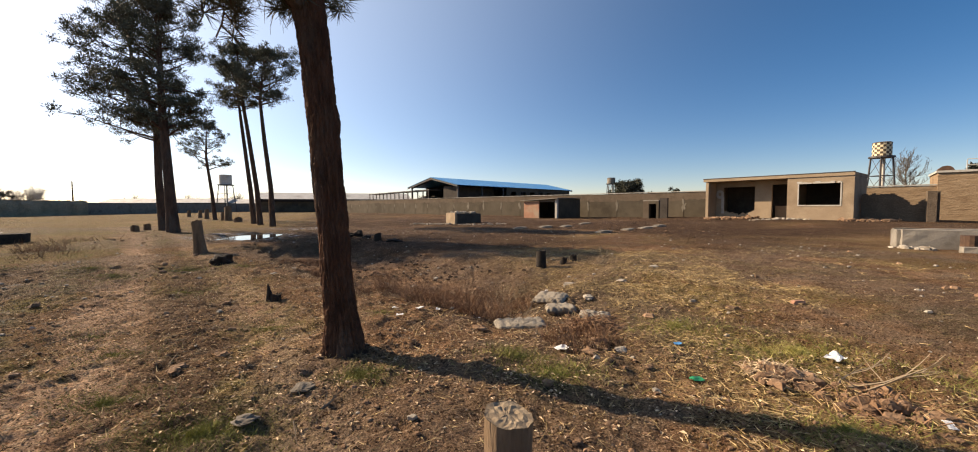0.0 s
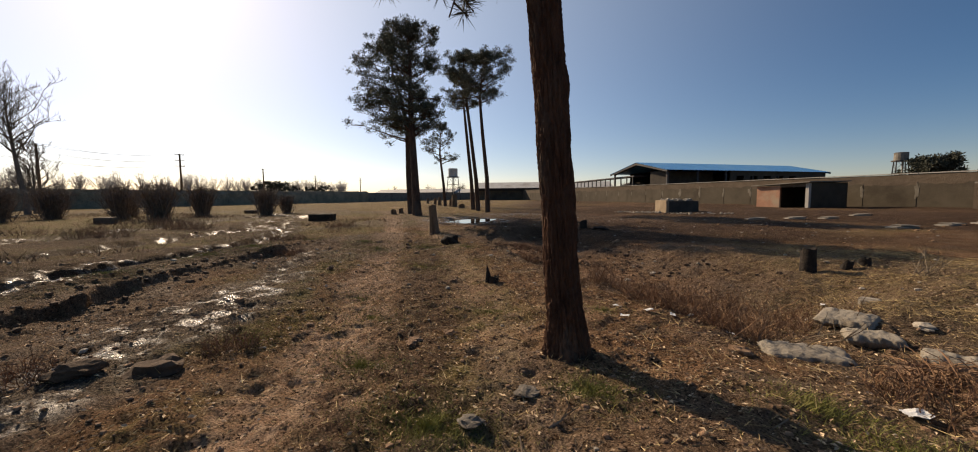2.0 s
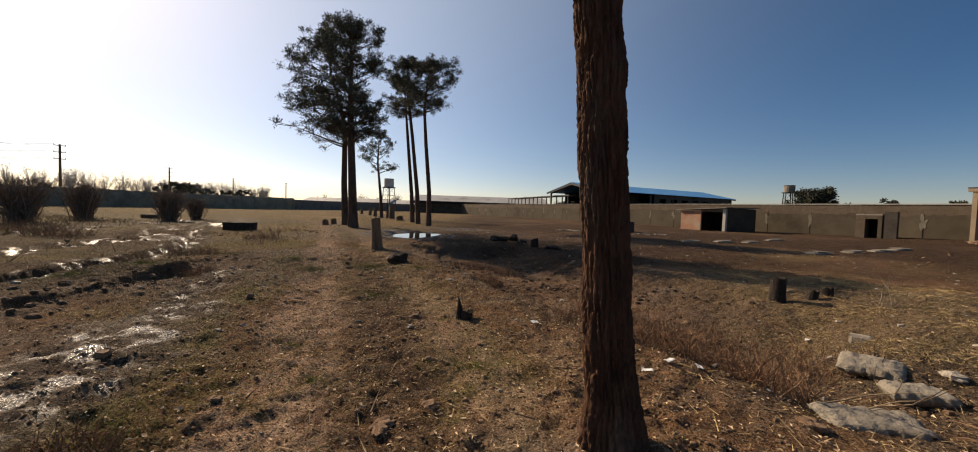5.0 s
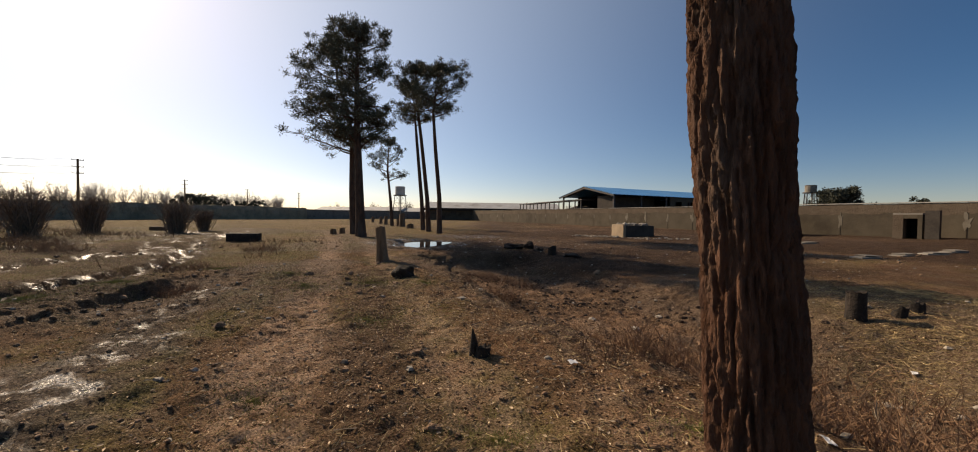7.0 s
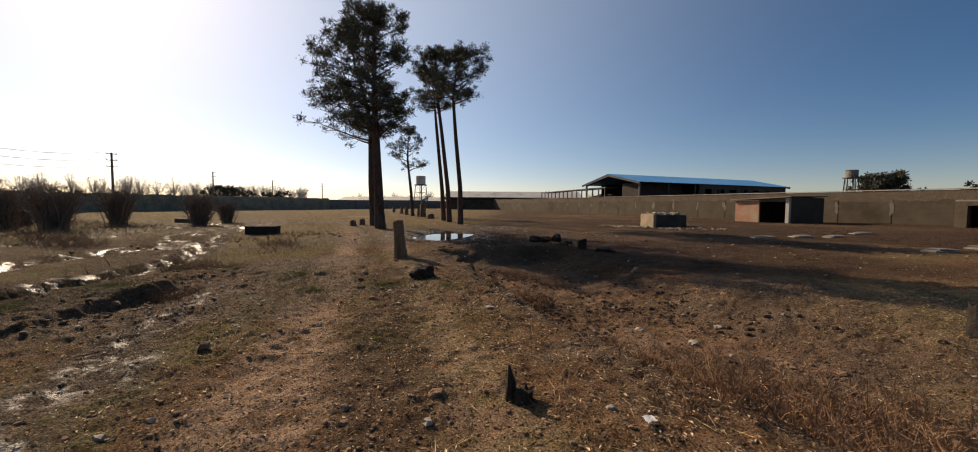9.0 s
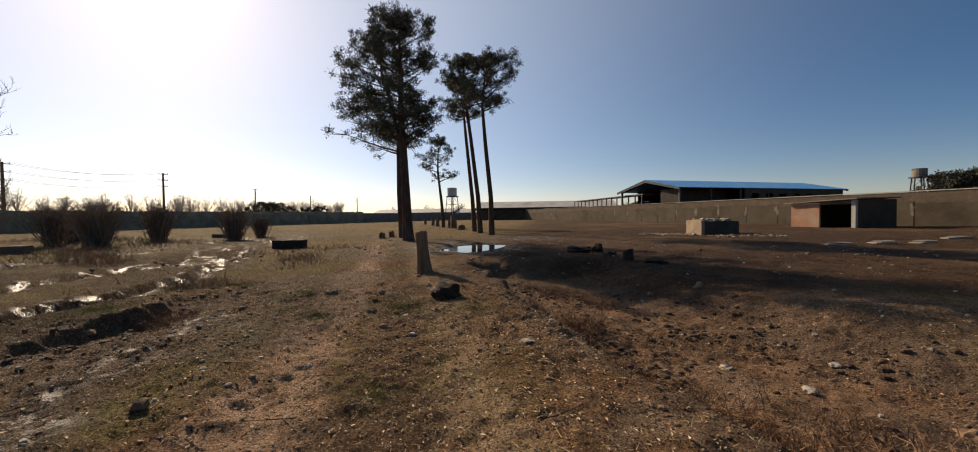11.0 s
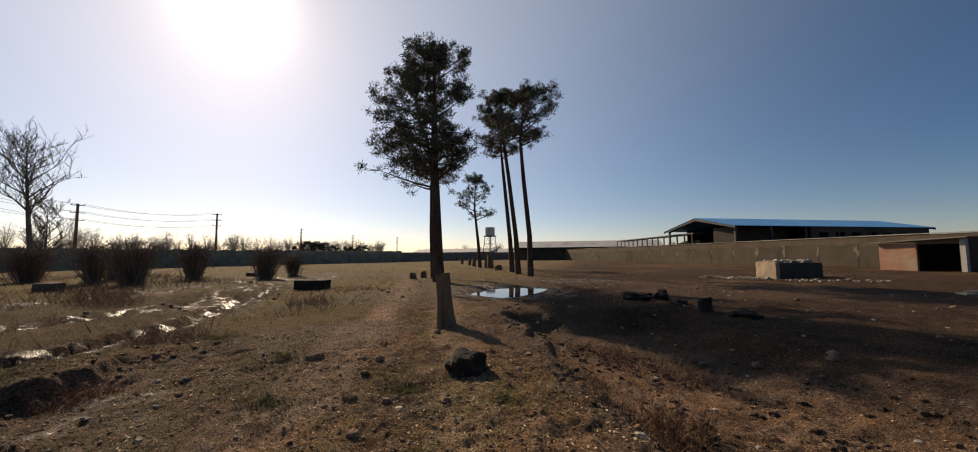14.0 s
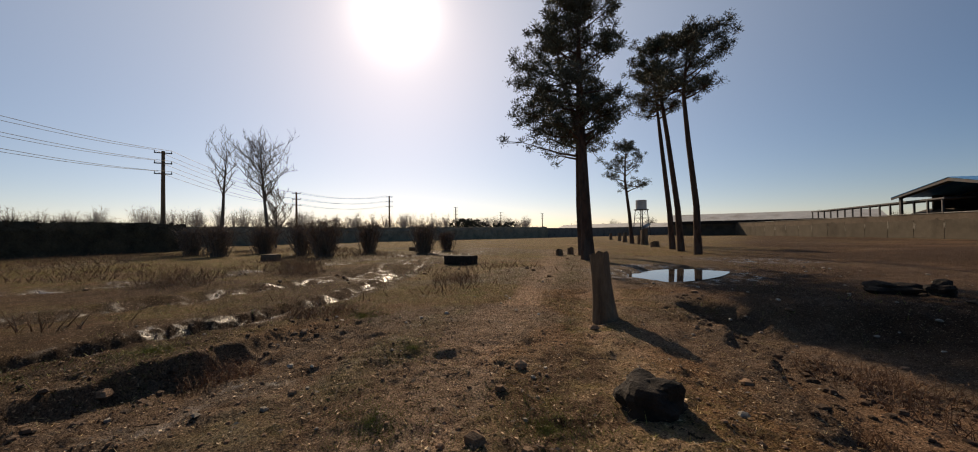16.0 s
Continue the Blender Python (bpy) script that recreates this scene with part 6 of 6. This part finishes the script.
for k, (x, y, r, tall, n) in enumerate(((-1.0, 6.2, 0.6, 0.42, 260), (-0.45, 5.9, 0.5, 0.36, 200), (-1.7, 6.8, 0.6, 0.45, 280), (-2.1, 7.3, 0.5, 0.38, 220), (-1.3, 7.4, 0.7, 0.4, 260), (0.0, 6.5, 0.6, 0.3, 160),
                                       (-0.8, 7.0, 0.7, 0.36, 220), (-2.9, 7.9, 0.4, 0.25, 110), (-3.5, 8.3, 0.35, 0.3, 110), (-5.25, 10.4, 0.42, 0.36, 130), (-5.0, 9.75, 0.3, 0.2, 80), (-5.6, 9.75, 0.3, 0.16, 70), (-4.2, 8.9, 0.4, 0.2, 60), (-6.6, 11.3, 0.35, 0.16, 70), (-0.3, 7.6, 0.8, 0.3, 78), (-1.9, 8.1, 0.7, 0.3, 72), (-1.0, 8.4, 0.8, 0.26, 66), (0.6, 7.0, 0.7, 0.3, 60), (-2.7, 8.5, 0.5, 0.25, 42), (0.2, 8.4, 0.8, 0.24, 54),
                                       (-6.3, 13.0, 0.8, 0.26, 170), (-7.2, 13.4, 0.6, 0.22, 120), (-5.4, 12.7, 0.5, 0.22, 90), (-0.2, 5.5, 0.35, 0.5, 60), (1.0, 4.2, 0.45, 0.22, 160), (-2.4, 6.3, 0.3, 0.15, 60),
                                       (-10.6, 6.6, 0.4, 0.25, 90), (-4.9, 0.9, 0.3, 0.18, 90), (-4.35, 2.2, 0.25, 0.16, 90), (-13.0, 8.0, 0.6, 0.3, 110), (-15.5, 12.0, 0.7, 0.35, 120), (-22.0, 8.5, 1.0, 0.6, 160),
                                       (-25.5, 9.0, 1.0, 0.6, 160), (-20.0, 5.0, 1.0, 0.5, 160))):
    weed((x, y), r, tall, n, 300 + k)


def tufts(name, n, box, mat, size, label, pick, seed, flat=False, wide=0.004, kind="stuff"):
    """Many fine blades on the land, where pick() is likely."""
    rs = np.random.RandomState(seed)
    random.seed(seed)
    x, y = rs.uniform(box[0], box[1], n), rs.uniform(box[2], box[3], n)
    keep = rs.rand(n) < pick(x, y)
    x, y = x[keep], y[keep]
    z = land(x, y)
    b = Build()
    for px, py, pz in zip(x, y, z):
        s = size * random.uniform(0.4, 1.2)
        a = random.uniform(0, 6.28)
        if flat:
            p = Vector((px, py, pz + random.uniform(0.004, 0.02)))
            b.blade(p, p + Vector((math.cos(a) * s, math.sin(a) * s, random.gauss(0.01, 0.03) * s / size)), wide)
        else:
            p = Vector((px, py, pz - 0.01))
            b.blade(p, p + Vector((math.cos(a) * 0.6, math.sin(a) * 0.6, random.uniform(0.4, 1))) * s, wide)
    return single(name, b, mat, label, category=name.split("_")[-1], kind=kind)


def near_walk(x, y):
    return np.exp(-((np.minimum(np.hypot(x + 1, y - 3.5), np.hypot(x + 4.5, y - 7.5))) / 5.5) ** 2)


def grassy(x, y):
    return np.clip(cover(x, y)[0] ** 1.5, 0, 1)


def strawy(x, y):
    return np.clip(0.12 + cover(x, y)[2] ** 2 * step(-0.25, 0.2, fbm(x + 3, y, 1.2)), 0, 1) * (1 - 0.9 * step(7.0, 8.5, y - 0.3 * x) * (1 - step(0, 2.0, x))) * (1 - 0.8 * cover(x, y)[1]) * (1 - 0.75 * step(0.2, 0.8, -along(x, y, DITCH)[0]) * (1 - step(4, 7, -along(x, y, DITCH)[0])))


def grass_patch(at, r, n, tall, seed):
    """A small dense patch of short grass."""
    rs = np.random.RandomState(seed)
    random.seed(seed)
    a, q = rs.rand(n) * 6.28, r * np.abs(rs.randn(n)) * 0.55
    x, y = at[0] + q * np.cos(a) * 1.3, at[1] + q * np.sin(a) * 0.8
    z = land(x, y)
    b = Build()
    for px, py, pz in zip(x, y, z):
        w = random.uniform(0, 6.28)
        p = Vector((px, py, pz - 0.01))
        b.blade(p, p + Vector((math.cos(w) * 0.7, math.sin(w) * 0.7, random.uniform(0.3, 1))) * tall * random.uniform(0.5, 1.3), 0.0026)
    return single("grass_patch", b, GRASS, "small patch of short green and yellow grass", "grass", "grass patches", "stuff")


for k, (x, y, r, n, tall) in enumerate(((-1.13, 3.08, 0.3, 1500, 0.07), (-1.85, 2.15, 0.55, 4500, 0.055), (-2.86, 4.46, 0.5, 1700, 0.05), (-7.6, 8.7, 0.8, 2400, 0.06), (0.6, 3.2, 0.4, 1600, 0.08), (0.2, 3.55, 0.35, 1000, 0.08),
                                      (3.1, 3.9, 0.8, 2600, 0.08), (2.2, 4.6, 0.7, 1800, 0.08), (4.3, 3.1, 0.8, 2200, 0.08), (-4.4, 2.4, 0.5, 1600, 0.05), (-4.0, 3.6, 0.6, 1600, 0.05), (-5.6, 6.3, 0.8, 2400, 0.05),
                                      (-8.3, 7.6, 0.9, 2200, 0.06), (-3.0, 2.6, 0.5, 1500, 0.06), (-6.4, 9.0, 0.6, 1800, 0.05), (-9.8, 8.5, 0.9, 1800, 0.06), (-4.9, 4.2, 0.6, 1400, 0.05), (-1.6, 5.1, 0.4, 800, 0.05),
                                      (-10.8, 4.6, 0.8, 2400, 0.07), (-11.2, 5.9, 0.8, 2400, 0.07), (-9.6, 2.6, 0.8, 2000, 0.07), (2.4, 2.4, 0.5, 1200, 0.07), (-12.6, 8.6, 1.0, 2200, 0.07))):
    grass_patch((x, y), r, n, tall, 500 + k)
tufts("green_grass", 15000, (-12, 5, 0.8, 13), GRASS, 0.055, "short thin green grass in patches on the soil", grassy, 1, wide=0.0022)
tufts("rough_grass", 26000, (-30, -7, -2, 24), GRASS, 0.11, "rough grass on the wet ground by the ruts", lambda x, y: 0.8 * grassy(x, y), 2, wide=0.006)
tufts("dry_grass", 22000, (-50, -14, -16, 16), WEED, 0.35, "tawny dry grass along the hedge", lambda x, y: step(-0.05, 0.3, fbm(x, y, 6.0) + 0.5 * step(16, 32, -x)), 4, wide=0.012)
tufts("loose_straw", 60000, (-4, 10, 0.8, 14), STRAW, 0.17, "loose yellow straw strewn over the soil", strawy, 3, True, 0.0036)
tufts("matted_straw", 60000, (0.2, 9, 1.2, 10), STRAW, 0.11, "trodden mats of yellow straw on the soil", lambda x, y: cover(x, y)[2] ** 2 * step(-0.1, 0.15, fbm(x + 3, y, 0.7)), 7, True, 0.0034)
tufts("fine_straw", 34000, (-11, 4, 0.8, 13), STRAW, 0.06, "short chopped straw trodden into the path", lambda x, y: (0.25 + 0.75 * near_walk(x, y)) * (1 - 0.85 * silt(x, y)), 5, True, 0.0032)
tufts("dead_twigs", 900, (-10, 5, 0.8, 13), TWIG, 0.4, "thin dry twigs lying on the soil", lambda x, y: 0.3 + 0 * x, 6, True, 0.006)


def crumbs(name, n, box, mat, lo, hi, label, pick, seed):
    """Small uneven crumbs of soil and stone, each a squashed cut octahedron."""
    rs = np.random.RandomState(seed)
    x, y = rs.uniform(box[0], box[1], n), rs.uniform(box[2], box[3], n)
    keep = rs.rand(n) < pick(x, y)
    x, y = x[keep], y[keep]
    n = len(x)
    z = land(x, y)
    s = lo + (hi - lo) * rs.rand(n) ** 3.5
    ring = 5
    ang = np.arange(ring) * 2 * np.pi / ring
    v = np.zeros((n, 2 * ring + 2, 3))
    turn = rs.rand(n) * 6.28
    for k, (rad, up) in enumerate(((1.0, 0.1), (0.7, 0.55))):
        for i in range(ring):
            q = s * rad * rs.uniform(0.65, 1.25, n)
            v[:, k * ring + i] = np.stack([x + q * np.cos(ang[i] + turn), y + q * np.sin(ang[i] + turn) * rs.uniform(0.6, 1.0, n), z + s * (up + rs.uniform(-0.1, 0.1, n))], 1)
    v[:, 2 * ring] = np.stack([x, y, z + s * rs.uniform(0.55, 0.8, n)], 1)
    v[:, 2 * ring + 1] = np.stack([x, y, z - s * 0.5], 1)
    f = []
    for i in range(ring):
        j = (i + 1) % ring
        f += [(i, j, ring + j), (i, ring + j, ring + i), (ring + i, ring + j, 2 * ring), (j, i, 2 * ring + 1)]
    f = (np.array(f)[None] + (np.arange(n) * (2 * ring + 2))[:, None, None]).reshape(-1, 3)
    b = Build()
    b.v, b.f = v.reshape(-1, 3).tolist(), f.tolist()
    return single(name, b, mat, label, "crumbs", "", "stuff")


def leaves(n, box, label, pick, seed):
    """Small dry curled leaf flakes lying on the soil."""
    rs = np.random.RandomState(seed)
    x, y = rs.uniform(box[0], box[1], n), rs.uniform(box[2], box[3], n)
    keep = rs.rand(n) < pick(x, y)
    x, y = x[keep], y[keep]
    n = len(x)
    z, a, s = land(x, y), rs.rand(n) * 6.28, rs.uniform(0.008, 0.026, n)
    v = np.zeros((n, 5, 3))
    for k, (u, w, up) in enumerate(((-1, 0, 0.25), (0, 0.45, 0.6), (1, 0, 0.35), (0, -0.45, 0.5), (0, 0, 0.15))):
        px, py = u * s, w * s * rs.uniform(0.6, 1.2, n)
        v[:, k] = np.stack([x + px * np.cos(a) - py * np.sin(a), y + px * np.sin(a) + py * np.cos(a), z + 0.006 + s * up * rs.uniform(0.3, 1.3, n)], 1)
    f = np.array([(0, 4, 1), (1, 4, 2), (2, 4, 3), (3, 4, 0)])
    b = Build()
    b.v, b.f = v.reshape(-1, 3).tolist(), (f[None] + (np.arange(n) * 5)[:, None, None]).reshape(-1, 3).tolist()
    return single("leaf_litter", b, LEAF, label, "leaves", "", "stuff")


leaves(34000, (-12, 4, 0.8, 13), "small dry pale leaf flakes strewn on the path", lambda x, y: (0.15 + 0.8 * near_walk(x, y) * step(-0.3, 0.2, fbm(x, y + 11, 0.8))) * (1 - 0.8 * silt(x, y)), 31)
crumbs("soil_crumbs", 48000, (-12, 5, 0.8, 13), CLOD, 0.005, 0.03, "small crumbs and clods of dry soil", lambda x, y: (0.15 + 0.85 * near_walk(x, y)) * (0.12 + 0.88 * step(-0.12, 0.2, fbm(x, y + 31, 1.1))) * (1 - 0.75 * wear(x, y)[0]), 21)
crumbs("soil_clods", 1500, (-22, 14, 1, 26), CLOD, 0.02, 0.11, "scattered soil clods on the field", lambda x, y: 0.15 + 0.5 * step(0.0, 0.2, fbm(x, y, 3)), 22)
crumbs("pale_pebbles", 2600, (-14, 12, 0.8, 24), STONE, 0.01, 0.06, "scattered small pale stones and scraps", lambda x, y: 0.45 + 0 * x, 23)
# These dark clods also paint in the shadow under the ditch bank.
crumbs("ditch_clods", 11000, (-12, 2, 4, 17), DARK_CLOD, 0.010, 0.05, "crumbled dark soil on the ditch bank, darker for the shaded foot", lambda x, y: np.exp(-(along(x, y, DITCH)[0] - 0.15) ** 2 / 0.22) * step(-0.2, 0.2, fbm(x, y, 0.6)), 24)
crumbs("bank_clods", 7000, (-16, -3, -2, 10), DARK_CLOD, 0.012, 0.07, "crumbled dark soil on the rut bank", lambda x, y: np.exp(-(along(x, y, BANK)[0]) ** 2 / 0.25), 25)
crumbs("hollow_clods", 9000, (-9, 2, 5, 14), DARK_CLOD, 0.010, 0.075, "dark clods strewn over the floor of the hollow", lambda x, y: silt(x, y) * (0.1 + 0.9 * step(-0.05, 0.2, fbm(x, y + 5, 0.9))), 26)
